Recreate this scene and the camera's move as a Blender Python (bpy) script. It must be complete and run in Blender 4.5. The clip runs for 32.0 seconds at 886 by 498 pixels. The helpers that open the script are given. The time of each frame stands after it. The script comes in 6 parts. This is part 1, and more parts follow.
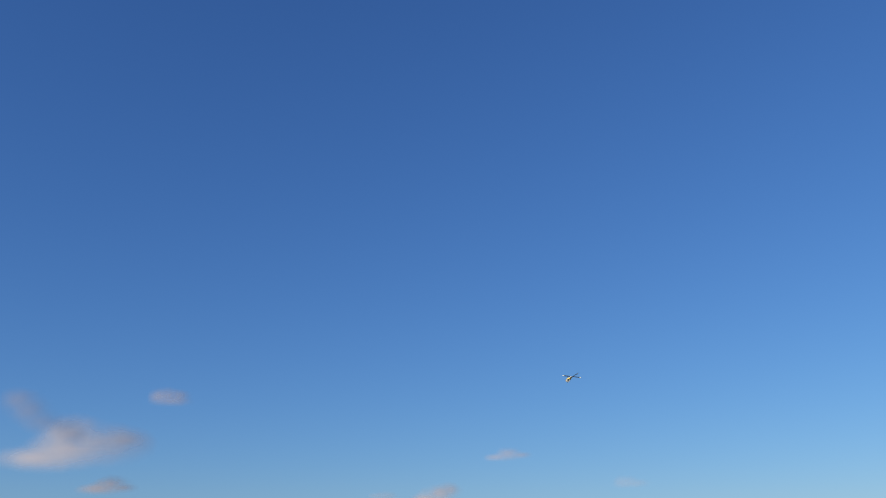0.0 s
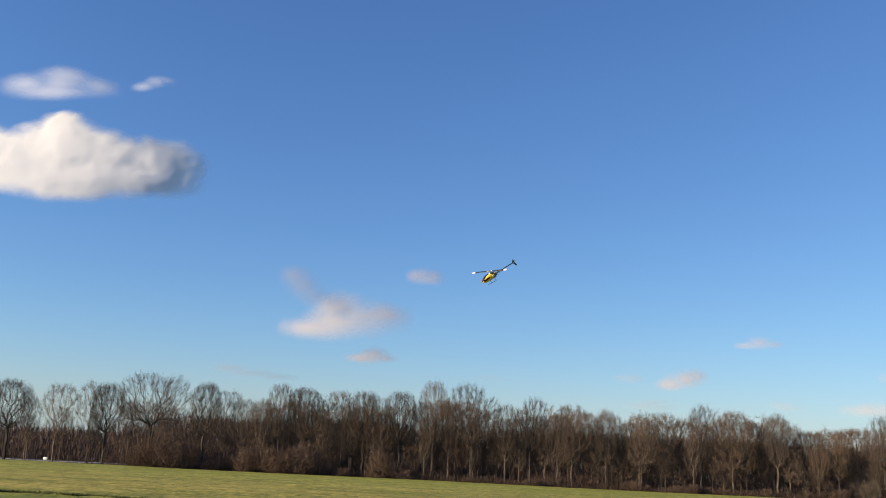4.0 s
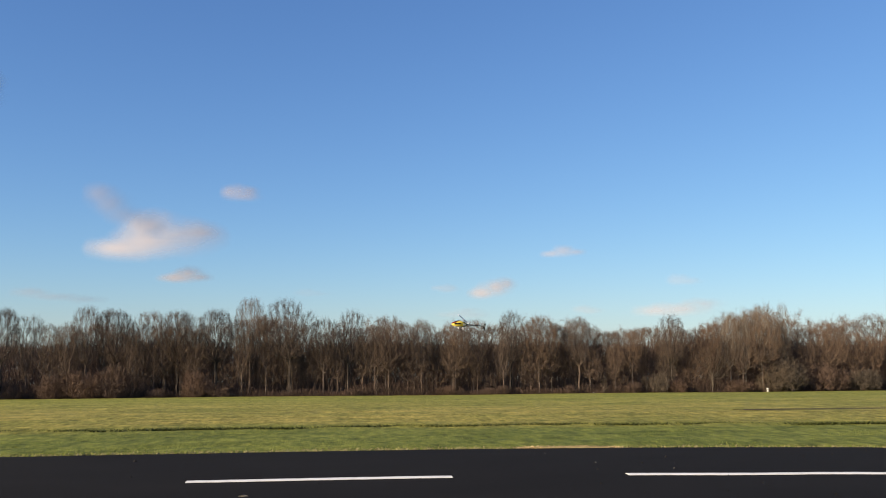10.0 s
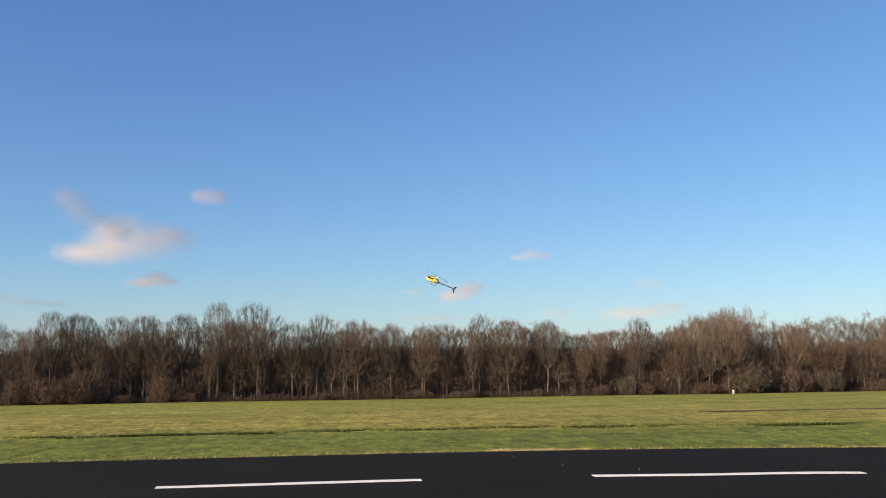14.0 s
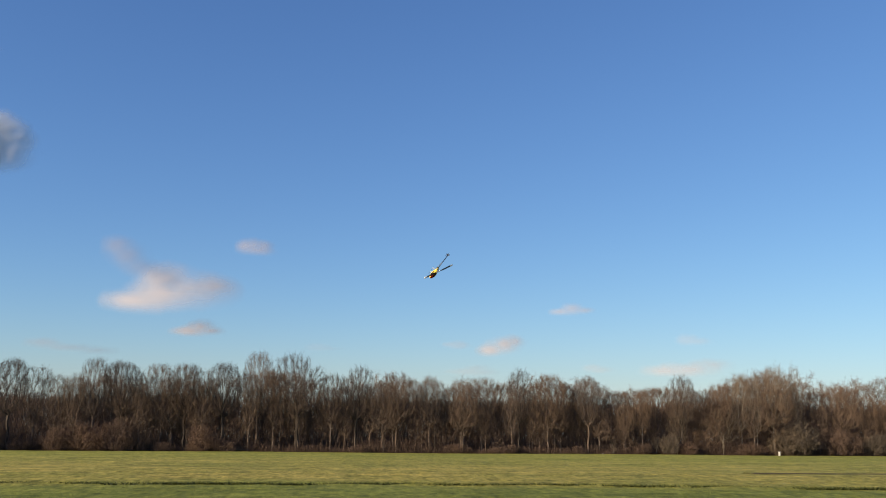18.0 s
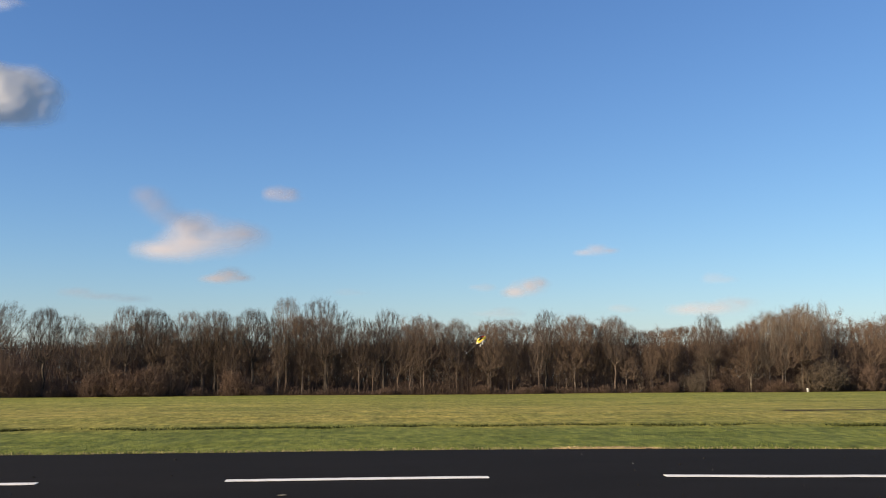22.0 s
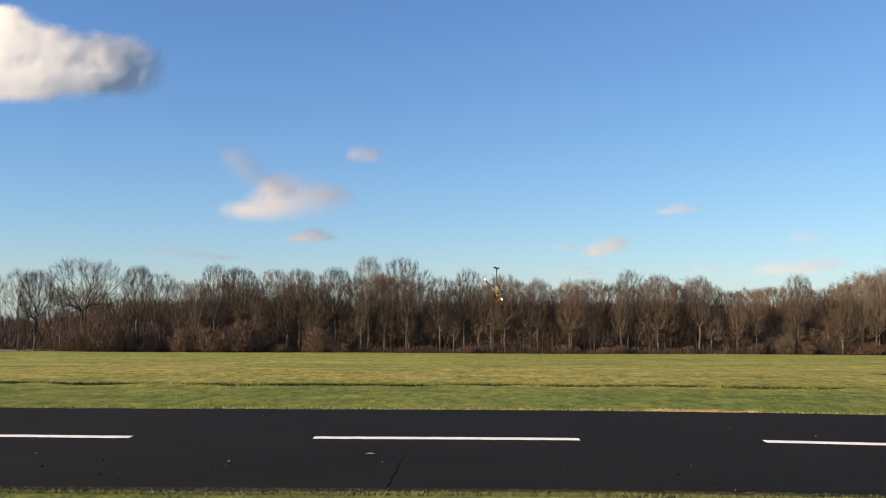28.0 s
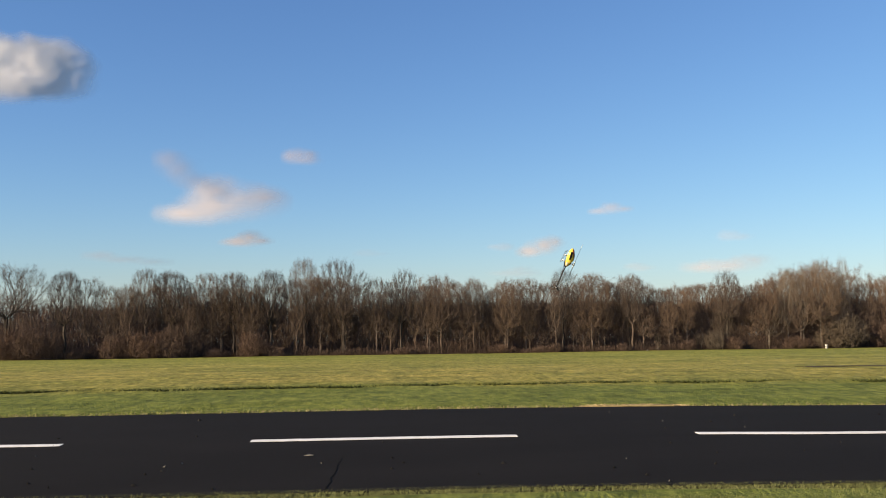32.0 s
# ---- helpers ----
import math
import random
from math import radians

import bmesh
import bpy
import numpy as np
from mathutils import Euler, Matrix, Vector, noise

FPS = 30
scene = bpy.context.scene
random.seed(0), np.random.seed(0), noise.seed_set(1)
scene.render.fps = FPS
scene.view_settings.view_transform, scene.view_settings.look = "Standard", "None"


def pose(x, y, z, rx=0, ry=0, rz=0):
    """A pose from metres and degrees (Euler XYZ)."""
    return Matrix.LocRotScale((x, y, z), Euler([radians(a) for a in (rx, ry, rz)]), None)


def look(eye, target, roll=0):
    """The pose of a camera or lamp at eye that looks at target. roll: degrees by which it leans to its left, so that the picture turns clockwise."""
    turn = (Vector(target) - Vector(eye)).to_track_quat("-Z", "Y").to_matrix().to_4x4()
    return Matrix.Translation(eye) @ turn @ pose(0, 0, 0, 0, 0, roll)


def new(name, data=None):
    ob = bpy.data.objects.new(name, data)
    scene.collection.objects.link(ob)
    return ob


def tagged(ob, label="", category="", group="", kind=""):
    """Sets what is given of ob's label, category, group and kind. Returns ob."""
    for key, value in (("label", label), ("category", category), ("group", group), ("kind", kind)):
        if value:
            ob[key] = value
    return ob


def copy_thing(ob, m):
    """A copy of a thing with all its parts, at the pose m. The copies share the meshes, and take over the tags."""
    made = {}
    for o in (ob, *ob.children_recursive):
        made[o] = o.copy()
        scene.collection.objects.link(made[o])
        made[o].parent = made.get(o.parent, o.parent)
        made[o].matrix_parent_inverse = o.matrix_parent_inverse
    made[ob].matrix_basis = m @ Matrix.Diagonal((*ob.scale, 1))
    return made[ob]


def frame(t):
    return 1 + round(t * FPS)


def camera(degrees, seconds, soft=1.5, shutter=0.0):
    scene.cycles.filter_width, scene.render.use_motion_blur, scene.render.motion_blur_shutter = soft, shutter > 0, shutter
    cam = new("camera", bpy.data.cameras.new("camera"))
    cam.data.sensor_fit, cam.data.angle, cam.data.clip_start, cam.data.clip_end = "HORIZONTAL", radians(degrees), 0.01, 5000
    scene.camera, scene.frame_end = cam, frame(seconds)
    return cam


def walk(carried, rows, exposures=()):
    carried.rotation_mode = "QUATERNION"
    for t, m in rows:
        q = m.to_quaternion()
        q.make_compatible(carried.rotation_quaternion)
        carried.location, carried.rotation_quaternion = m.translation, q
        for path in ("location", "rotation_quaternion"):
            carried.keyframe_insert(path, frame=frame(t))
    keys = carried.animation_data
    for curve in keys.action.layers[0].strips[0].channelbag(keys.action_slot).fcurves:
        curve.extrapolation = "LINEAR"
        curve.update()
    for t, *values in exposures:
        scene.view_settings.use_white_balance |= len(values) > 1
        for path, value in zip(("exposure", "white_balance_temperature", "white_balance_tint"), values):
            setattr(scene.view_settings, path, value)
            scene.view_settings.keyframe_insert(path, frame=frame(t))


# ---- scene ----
DEGREES = 52.2
cam = camera(DEGREES, 32.0, soft=1.1, shutter=0.0)


def gaze(yaw, pitch, roll, x, y, z):
    """A camera pose: degrees to the left of +y, degrees up, lean, and the eye."""
    a, b = radians(yaw), radians(pitch)
    ahead = Vector((-math.sin(a) * math.cos(b), math.cos(a) * math.cos(b), math.sin(b)))
    return look((x, y, z), Vector((x, y, z)) + ahead, roll)


walk(cam, [(t, gaze(*row)) for t, *row in [
    (0, -10.744, 18.418, -1.519, -0.020, 0.012, 1.600),
    (0.5, -12.080, 18.985, -1.474, -0.023, 0.014, 1.599),
    (1, -16.799, 18.572, -1.480, -0.031, 0.016, 1.599),
    (1.4, -19.336, 17.732, -1.638, -0.039, 0.020, 1.598),
    (1.5, -20.173, 17.423, -1.496, -0.040, 0.020, 1.598),
    (1.8, -22.134, 16.566, -1.090, -0.050, 0.024, 1.596),
    (2, -22.488, 15.821, -1.491, -0.056, 0.026, 1.595),
    (2.5, -12.496, 14.971, -0.283, -0.101, 0.046, 1.586),
    (3, 0.398, 13.734, 1.448, 0.029, 0.081, 1.604),
    (3.5, 6.610, 12.272, 2.860, 0.063, 0.137, 1.625),
    (4, 5.141, 10.933, 2.503, 0.015, 0.119, 1.606),
    (4.5, 3.288, 9.423, 1.662, 0.051, 0.109, 1.593),
    (6.5, -2.878, 5.476, 0.318, -0.016, 0.088, 1.584),
    (7, -3.994, 6.266, 0.170, 0.002, 0.059, 1.582),
    (7.5, -4.900, 6.740, -0.150, 0.035, 0.101, 1.575),
    (8, -5.719, 6.212, -0.332, 0.028, 0.053, 1.585),
    (8.5, -6.321, 5.718, -0.303, 0.038, 0.049, 1.586),
    (9, -6.630, 5.661, -0.330, 0.034, 0.025, 1.588),
    (9.5, -6.674, 5.664, -0.327, 0.030, 0.003, 1.582),
    (10, -6.725, 5.728, -0.164, 0.035, 0.001, 1.588),
    (10.5, -6.937, 5.791, -0.038, 0.026, -0.030, 1.590),
    (11, -7.298, 5.761, -0.035, 0.025, -0.049, 1.596),
    (11.5, -7.753, 5.679, -0.220, 0.026, -0.079, 1.601),
    (12, -8.158, 5.687, -0.356, 0.026, -0.110, 1.601),
    (12.5, -8.422, 5.733, -0.382, 0.020, -0.163, 1.601),
    (13, -8.572, 5.839, -0.377, 0.018, -0.166, 1.601),
    (13.5, -8.682, 5.898, -0.423, 0.014, -0.169, 1.607),
    (14, -8.677, 5.952, -0.414, 0.021, -0.140, 1.600),
    (14.5, -8.654, 6.061, -0.130, 0.016, -0.151, 1.600),
    (16.5, -8.110, 6.436, 0.577, 0.011, -0.136, 1.610),
    (16.9, -7.389, 6.586, 1.383, 0.024, -0.101, 1.615),
    (17, -7.579, 6.821, 0.573, 0.018, -0.107, 1.617),
    (17.5, -6.915, 8.188, 0.679, -0.007, -0.255, 1.611),
    (18, -6.075, 9.280, 0.775, -0.035, -0.351, 1.611),
    (18.5, -5.413, 8.427, 0.773, -0.047, -0.356, 1.617),
    (19, -5.172, 7.311, 0.664, -0.038, -0.293, 1.620),
    (19.5, -5.109, 6.793, 0.493, -0.011, -0.213, 1.616),
    (20, -5.026, 6.591, 0.336, 0.003, -0.139, 1.612),
    (20.5, -4.945, 6.388, 0.254, 0.000, -0.088, 1.608),
    (21, -4.885, 6.172, 0.073, 0.011, -0.049, 1.607),
    (21.5, -4.765, 5.917, -0.003, 0.011, -0.057, 1.607),
    (22, -4.525, 5.682, -0.142, 0.018, -0.026, 1.605),
    (22.5, -4.029, 5.584, -0.209, 0.019, -0.036, 1.607),
    (23, -3.478, 5.614, -0.080, 0.014, -0.029, 1.604),
    (23.5, -2.959, 5.484, 0.126, 0.004, -0.060, 1.604),
    (24, -2.347, 5.138, 0.168, 0.011, -0.039, 1.603),
    (24.5, -1.702, 4.744, 0.186, 0.006, -0.007, 1.601),
    (25, -1.051, 4.380, 0.148, 0.006, 0.017, 1.596),
    (25.5, -0.443, 3.964, 0.164, 0.002, -0.015, 1.603),
    (26, 0.013, 3.583, 0.185, -0.005, 0.014, 1.599),
    (26.5, 0.308, 3.286, 0.266, -0.002, 0.066, 1.597),
    (28.5, 0.712, 3.095, 0.048, -0.077, 0.285, 1.600),
    (29, 0.806, 3.742, -0.202, -0.073, 0.284, 1.602),
    (29.5, 0.843, 4.248, -0.120, -0.079, 0.261, 1.594),
    (30, 0.893, 3.965, 0.040, -0.088, 0.301, 1.598),
    (30.5, 0.931, 3.616, 0.107, -0.096, 0.313, 1.592),
    (31, 1.102, 3.416, -0.056, -0.089, 0.331, 1.595),
    (31.5, -0.313, 3.292, -0.320, -0.107, 0.328, 1.589),
    (32, -3.534, 3.161, -0.646, -0.079, 0.235, 1.579),
]], exposures=[(0.0, 0.42, 5600, 10), (1.0, 0.76, 5900, 10), (2.0, 0.60, 6100, 10), (2.7, 0.76, 6200, 10), (4.0, 0.98, 6400, 10), (9.0, 1.04, 6650, 10), (17.0, 1.04, 6650, 10), (18.3, 0.92, 6650, 10), (20.0, 1.00, 6650, 10), (23.0, 1.0, 6650, 10), (26.0, 1.08, 6750, 10), (29.5, 1.17, 6850, 10), (31.0, 1.15, 6850, 10), (32.0, 1.06, 6850, 10)])

# ---- light ----
SUN_AZ, SUN_EL = -113.0, 19.0          # degrees to the right of +y, degrees above the horizon
SKY_TINT = (0.699, 0.860, 1.246)         # per-channel gains that grade the sky texture's colour
SKY_FULL = (12.5, 16.9, 15.0)            # soft ceilings that dim the bright horizon by grading the sky's colour
world = bpy.data.worlds.new("sky_world")
scene.world = world
world.use_nodes = True
wn = world.node_tree
wn.nodes.clear()
sky = wn.nodes.new("ShaderNodeTexSky")
sky.sky_type = "NISHITA"
sky.sun_disc = False
sky.sun_elevation, sky.sun_rotation = radians(SUN_EL), radians(SUN_AZ)
sky.air_density, sky.dust_density, sky.ozone_density, sky.altitude = 1.0, 0.0, 4.0, 60.0
bg = wn.nodes.new("ShaderNodeBackground")
bg.inputs["Strength"].default_value = 0.082
wout = wn.nodes.new("ShaderNodeOutputWorld")
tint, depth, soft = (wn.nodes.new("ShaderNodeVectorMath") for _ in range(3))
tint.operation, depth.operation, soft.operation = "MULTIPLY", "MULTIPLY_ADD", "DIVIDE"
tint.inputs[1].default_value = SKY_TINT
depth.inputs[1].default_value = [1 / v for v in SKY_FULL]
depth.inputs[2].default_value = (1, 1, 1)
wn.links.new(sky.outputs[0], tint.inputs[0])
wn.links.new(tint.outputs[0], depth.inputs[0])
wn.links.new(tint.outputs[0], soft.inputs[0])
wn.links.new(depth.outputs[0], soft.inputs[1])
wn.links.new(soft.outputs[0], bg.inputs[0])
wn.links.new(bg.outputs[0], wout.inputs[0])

sun_data = bpy.data.lights.new("sun", "SUN")
sun_data.energy, sun_data.angle, sun_data.color = 4.8, radians(0.53), (1.0, 0.81, 0.56)
sun = new("sun", sun_data)
sa, se = radians(SUN_AZ), radians(SUN_EL)
sun_way = Vector((math.sin(sa) * math.cos(se), math.cos(sa) * math.cos(se), math.sin(se)))
sun.matrix_world = look(sun_way * 50, (0, 0, 0))


# ---- materials ----
def material(name, rough=0.8, metal=0.0, spec=0.4):
    m = bpy.data.materials.new(name)
    m.use_nodes = True
    n = m.node_tree.nodes
    b = n["Principled BSDF"]
    b.inputs["Roughness"].default_value = rough
    b.inputs["Metallic"].default_value = metal
    b.inputs["Specular IOR Level"].default_value = spec
    return m, m.node_tree, b


def node(tree, kind, **values):
    n = tree.nodes.new(kind)
    for key, value in values.items():
        n.inputs[key].default_value = value
    return n


def ramp(tree, source, stops):
    r = tree.nodes.new("ShaderNodeValToRGB")
    e = r.color_ramp.elements
    while len(e) < len(stops):
        e.new(0.5)
    for el, (at, colour) in zip(e, stops):
        el.position, el.color = at, (*colour, 1)
    tree.links.new(source, r.inputs["Fac"])
    return r.outputs["Color"]


def mixed(tree, fac, a, b, blend="MIX"):
    m = tree.nodes.new("ShaderNodeMix")
    m.data_type, m.blend_type = "RGBA", blend
    for sock, value in ((0, fac), (6, a), (7, b)):
        if hasattr(value, "is_linked"):
            tree.links.new(value, m.inputs[sock])
        else:
            m.inputs[sock].default_value = value if sock == 0 else (*value, 1)
    return m.outputs[2]


def place(tree, scale=(1, 1, 1), world_space=True):
    """Coordinates in metres, scaled."""
    mp = tree.nodes.new("ShaderNodeMapping")
    mp.inputs["Scale"].default_value = scale
    if world_space:
        g = tree.nodes.new("ShaderNodeNewGeometry")
        tree.links.new(g.outputs["Position"], mp.inputs["Vector"])
    else:
        g = tree.nodes.new("ShaderNodeTexCoord")
        tree.links.new(g.outputs["Object"], mp.inputs["Vector"])
    return mp.outputs[0]


def noisy(tree, vector, scale, detail=4.0, rough=0.55):
    n = node(tree, "ShaderNodeTexNoise", Scale=scale, Detail=detail, Roughness=rough)
    tree.links.new(vector, n.inputs["Vector"])
    return n.outputs["Fac"]


def bumped(tree, bsdf, height, strength=0.4, distance=0.02):
    b = node(tree, "ShaderNodeBump", Strength=strength, Distance=distance)
    tree.links.new(height, b.inputs["Height"])
    tree.links.new(b.outputs[0], bsdf.inputs["Normal"])


def simple(name, colour, rough=0.5, metal=0.0, grain=0.12, scale=40.0, spec=0.4):
    """Paint, plastic or metal with slight unevenness."""
    m, t, b = material(name, rough, metal, spec)
    f = noisy(t, place(t, world_space=False), scale)
    dark = tuple(c * (1 - grain) for c in colour)
    light = tuple(min(1, c * (1 + grain)) for c in colour)
    t.links.new(ramp(t, f, [(0.3, dark), (0.7, light)]), b.inputs["Base Color"])
    return m


def field_material():
    m, t, b = material("meadow_grass", 0.9, spec=0.15)
    p = place(t)
    stretched = place(t, (0.45, 0.8, 1.0))
    fine = noisy(t, p, 9.0, 5)
    broad = noisy(t, stretched, 0.35, 4)
    sep = t.nodes.new("ShaderNodeSeparateXYZ")
    g = t.nodes.new("ShaderNodeNewGeometry")
    t.links.new(g.outputs["Position"], sep.inputs[0])
    green = ramp(t, fine, [(0.3, (0.102, 0.128, 0.019)), (0.7, (0.182, 0.202, 0.041))])
    straw = ramp(t, fine, [(0.3, (0.246, 0.210, 0.044)), (0.7, (0.416, 0.342, 0.094))])
    # the mown strip beside the runway is greener; the rougher meadow beyond has dry stalks
    right = t.nodes.new("ShaderNodeMath")
    right.operation = "MAXIMUM"
    t.links.new(sep.outputs["X"], right.inputs[0])
    right.inputs[1].default_value = 0.0
    bow = t.nodes.new("ShaderNodeMath")
    bow.operation = "MULTIPLY"
    t.links.new(right.outputs[0], bow.inputs[0])
    t.links.new(right.outputs[0], bow.inputs[1])
    along = t.nodes.new("ShaderNodeMath")
    along.operation = "MULTIPLY_ADD"
    t.links.new(bow.outputs[0], along.inputs[0])
    along.inputs[1].default_value = 0.0095
    t.links.new(sep.outputs["Y"], along.inputs[2])
    wob = t.nodes.new("ShaderNodeMath")
    wob.operation = "MULTIPLY_ADD"
    t.links.new(noisy(t, stretched, 0.5, 3), wob.inputs[0])
    wob.inputs[1].default_value = 3.0
    t.links.new(along.outputs[0], wob.inputs[2])
    far = t.nodes.new("ShaderNodeMapRange")
    t.links.new(wob.outputs[0], far.inputs["Value"])
    far.inputs["From Min"].default_value, far.inputs["From Max"].default_value = 20.5, 24.0
    back = t.nodes.new("ShaderNodeMapRange")
    t.links.new(wob.outputs[0], back.inputs["Value"])
    back.inputs["From Min"].default_value, back.inputs["From Max"].default_value = 30.0, 75.0
    dry = ramp(t, broad, [(0.35, (0.35, 0.35, 0.35)), (0.62, (0.95, 0.95, 0.95))])
    mix1 = t.nodes.new("ShaderNodeMath")
    mix1.operation = "MULTIPLY"
    t.links.new(dry, mix1.inputs[0])
    t.links.new(far.outputs[0], mix1.inputs[1])
    colour = mixed(t, mix1.outputs[0], green, straw)
    back_green = ramp(t, broad, [(0.3, (0.165, 0.180, 0.028)), (0.7, (0.295, 0.288, 0.062))])
    colour = mixed(t, back.outputs[0], colour, back_green)
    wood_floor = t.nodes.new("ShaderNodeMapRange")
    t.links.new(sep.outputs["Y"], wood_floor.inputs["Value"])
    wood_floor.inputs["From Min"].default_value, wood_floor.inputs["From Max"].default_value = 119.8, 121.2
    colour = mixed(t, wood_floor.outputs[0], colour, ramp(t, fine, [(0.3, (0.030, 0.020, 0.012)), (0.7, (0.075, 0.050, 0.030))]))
    # mowing stripes and damp streaks along the strip
    streak = ramp(t, noisy(t, place(t, (0.30, 0.5, 1.0)), 0.9, 6, 0.62), [(0.32, (0.76, 0.82, 0.75)), (0.5, (1, 1, 1)), (0.68, (1.13, 1.10, 1.08))])
    colour = mixed(t, 1.0, colour, streak, "MULTIPLY")
    mottle = ramp(t, noisy(t, place(t, (1.0, 0.5, 1.0)), 2.2, 6, 0.7), [(0.32, (0.50, 0.53, 0.46)), (0.5, (1, 1, 1)), (0.68, (1.42, 1.34, 1.36))])
    colour = mixed(t, 1.0, colour, mottle, "MULTIPLY")
    tufts = ramp(t, noisy(t, place(t, (1.0, 0.25, 1.0)), 6.5, 3, 0.6), [(0.34, (0.66, 0.70, 0.62)), (0.5, (1, 1, 1)), (0.66, (1.30, 1.26, 1.24))])
    colour = mixed(t, 1.0, colour, tufts, "MULTIPLY")
    fine_streak = ramp(t, noisy(t, place(t, (0.9, 0.45, 1.0)), 1.7, 6, 0.65), [(0.34, (0.70, 0.74, 0.68)), (0.5, (1, 1, 1)), (0.66, (1.12, 1.10, 1.08))])
    colour = mixed(t, far.outputs[0], colour, mixed(t, 1.0, colour, fine_streak, "MULTIPLY"))
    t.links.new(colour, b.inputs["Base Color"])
    bumped(t, b, noisy(t, p, 22.0, 5), 0.8, 0.05)
    return m


def blade_material(name, low, high):
    m, t, b = material(name, 0.7, spec=0.2)
    isl = t.nodes.new("ShaderNodeNewGeometry")
    patch = noisy(t, place(t, (0.4, 1, 1)), 0.8, 4)
    c = ramp(t, isl.outputs["Random Per Island"], [(0.0, low), (1.0, high)])
    t.links.new(mixed(t, ramp(t, patch, [(0.3, (0, 0, 0)), (0.7, (0.6, 0.6, 0.6))]), c, tuple(min(1, v * 1.3) for v in high)), b.inputs["Base Color"])
    return m


def asphalt_material():
    m, t, b = material("asphalt", 0.95, spec=0.06)
    p = place(t)
    grit = noisy(t, p, 140.0, 3)
    broad = noisy(t, place(t, (0.35, 1, 1)), 0.9, 5)
    base = ramp(t, grit, [(0.3, (0.0086, 0.0080, 0.0079)), (0.7, (0.0146, 0.0136, 0.0131))])
    worn = ramp(t, grit, [(0.3, (0.0108, 0.0100, 0.0097)), (0.7, (0.0176, 0.0163, 0.0157))])
    t.links.new(mixed(t, ramp(t, broad, [(0.4, (0, 0, 0)), (0.66, (1, 1, 1))]), base, worn), b.inputs["Base Color"])
    bumped(t, b, grit, 0.35, 0.006)
    return m


def bark_material(name, dark, light):
    m, t, b = material(name, 0.9, spec=0.1)
    info = t.nodes.new("ShaderNodeObjectInfo")
    f = noisy(t, place(t, (1, 1, 0.25)), 3.0, 4)
    c = ramp(t, f, [(0.3, dark), (0.7, light)])
    tint = ramp(t, info.outputs["Random"], [(0.0, (0.84, 0.86, 0.90)), (0.5, (1, 1, 1)), (1.0, (1.12, 1.07, 1.01))])
    t.links.new(mixed(t, 1.0, c, tint, "MULTIPLY"), b.inputs["Base Color"])
    return m


def cloud_material(name, colour):
    m = bpy.data.materials.new(name)
    m.use_nodes = True
    t = m.node_tree
    t.nodes.clear()
    out = t.nodes.new("ShaderNodeOutputMaterial")
    dens = t.nodes.new("ShaderNodeAttribute")
    dens.attribute_name = "puff"
    fluff = noisy(t, place(t, (1, 0.3, 1), False), 0.010, 6, 0.55)
    add = t.nodes.new("ShaderNodeMath")
    add.operation = "MULTIPLY_ADD"
    t.links.new(fluff, add.inputs[0])
    add.inputs[1].default_value = 0.14
    t.links.new(dens.outputs["Fac"], add.inputs[2])
    rng = t.nodes.new("ShaderNodeMapRange")
    rng.interpolation_type = "SMOOTHSTEP"
    t.links.new(add.outputs[0], rng.inputs["Value"])
    rng.inputs["From Min"].default_value, rng.inputs["From Max"].default_value = 0.0, 1.0
    dif = node(t, "ShaderNodeBsdfDiffuse", Color=(*colour, 1))
    tra = node(t, "ShaderNodeBsdfTranslucent", Color=(*colour, 1))
    body = node(t, "ShaderNodeMixShader", Fac=0.30)
    t.links.new(dif.outputs[0], body.inputs[1])
    t.links.new(tra.outputs[0], body.inputs[2])
    clear = t.nodes.new("ShaderNodeBsdfTransparent")
    thick = t.nodes.new("ShaderNodeMath")
    thick.operation = "MULTIPLY"
    t.links.new(rng.outputs[0], thick.inputs[0])
    opac = t.nodes.new("ShaderNodeAttribute")
    opac.attribute_name = "cover"
    t.links.new(opac.outputs["Fac"], thick.inputs[1])
    mix = t.nodes.new("ShaderNodeMixShader")
    t.links.new(thick.outputs[0], mix.inputs[0])
    t.links.new(clear.outputs[0], mix.inputs[1])
    t.links.new(body.outputs[0], mix.inputs[2])
    t.links.new(mix.outputs[0], out.inputs["Surface"])
    return m


MEADOW = field_material()
ASPHALT = asphalt_material()
BLADE_MOWN = blade_material("mown_grass_blades", (0.090, 0.110, 0.017), (0.150, 0.165, 0.033))
BLADE_DRY = blade_material("dry_grass_blades", (0.130, 0.120, 0.028), (0.265, 0.222, 0.072))
BLADE_STALE = blade_material("stale_grass_blades", (0.100, 0.092, 0.040), (0.280, 0.238, 0.122))
BLADE_VERGE = blade_material("trodden_grass_blades", (0.066, 0.082, 0.020), (0.170, 0.176, 0.070))
STRAW = blade_material("straw", (0.30, 0.22, 0.10), (0.55, 0.43, 0.24))
BLADE_SHADED = blade_material("shaded_grass_blades", (0.026, 0.034, 0.009), (0.062, 0.072, 0.018))
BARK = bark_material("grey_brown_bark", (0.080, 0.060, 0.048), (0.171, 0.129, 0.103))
# sunlight on the trunks is put into this paler bark colour
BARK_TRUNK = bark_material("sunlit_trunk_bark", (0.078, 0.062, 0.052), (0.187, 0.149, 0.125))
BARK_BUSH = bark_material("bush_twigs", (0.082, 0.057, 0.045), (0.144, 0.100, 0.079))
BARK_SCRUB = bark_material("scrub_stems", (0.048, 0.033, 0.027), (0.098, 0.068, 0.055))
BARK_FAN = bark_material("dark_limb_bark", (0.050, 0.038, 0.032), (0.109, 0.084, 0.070))
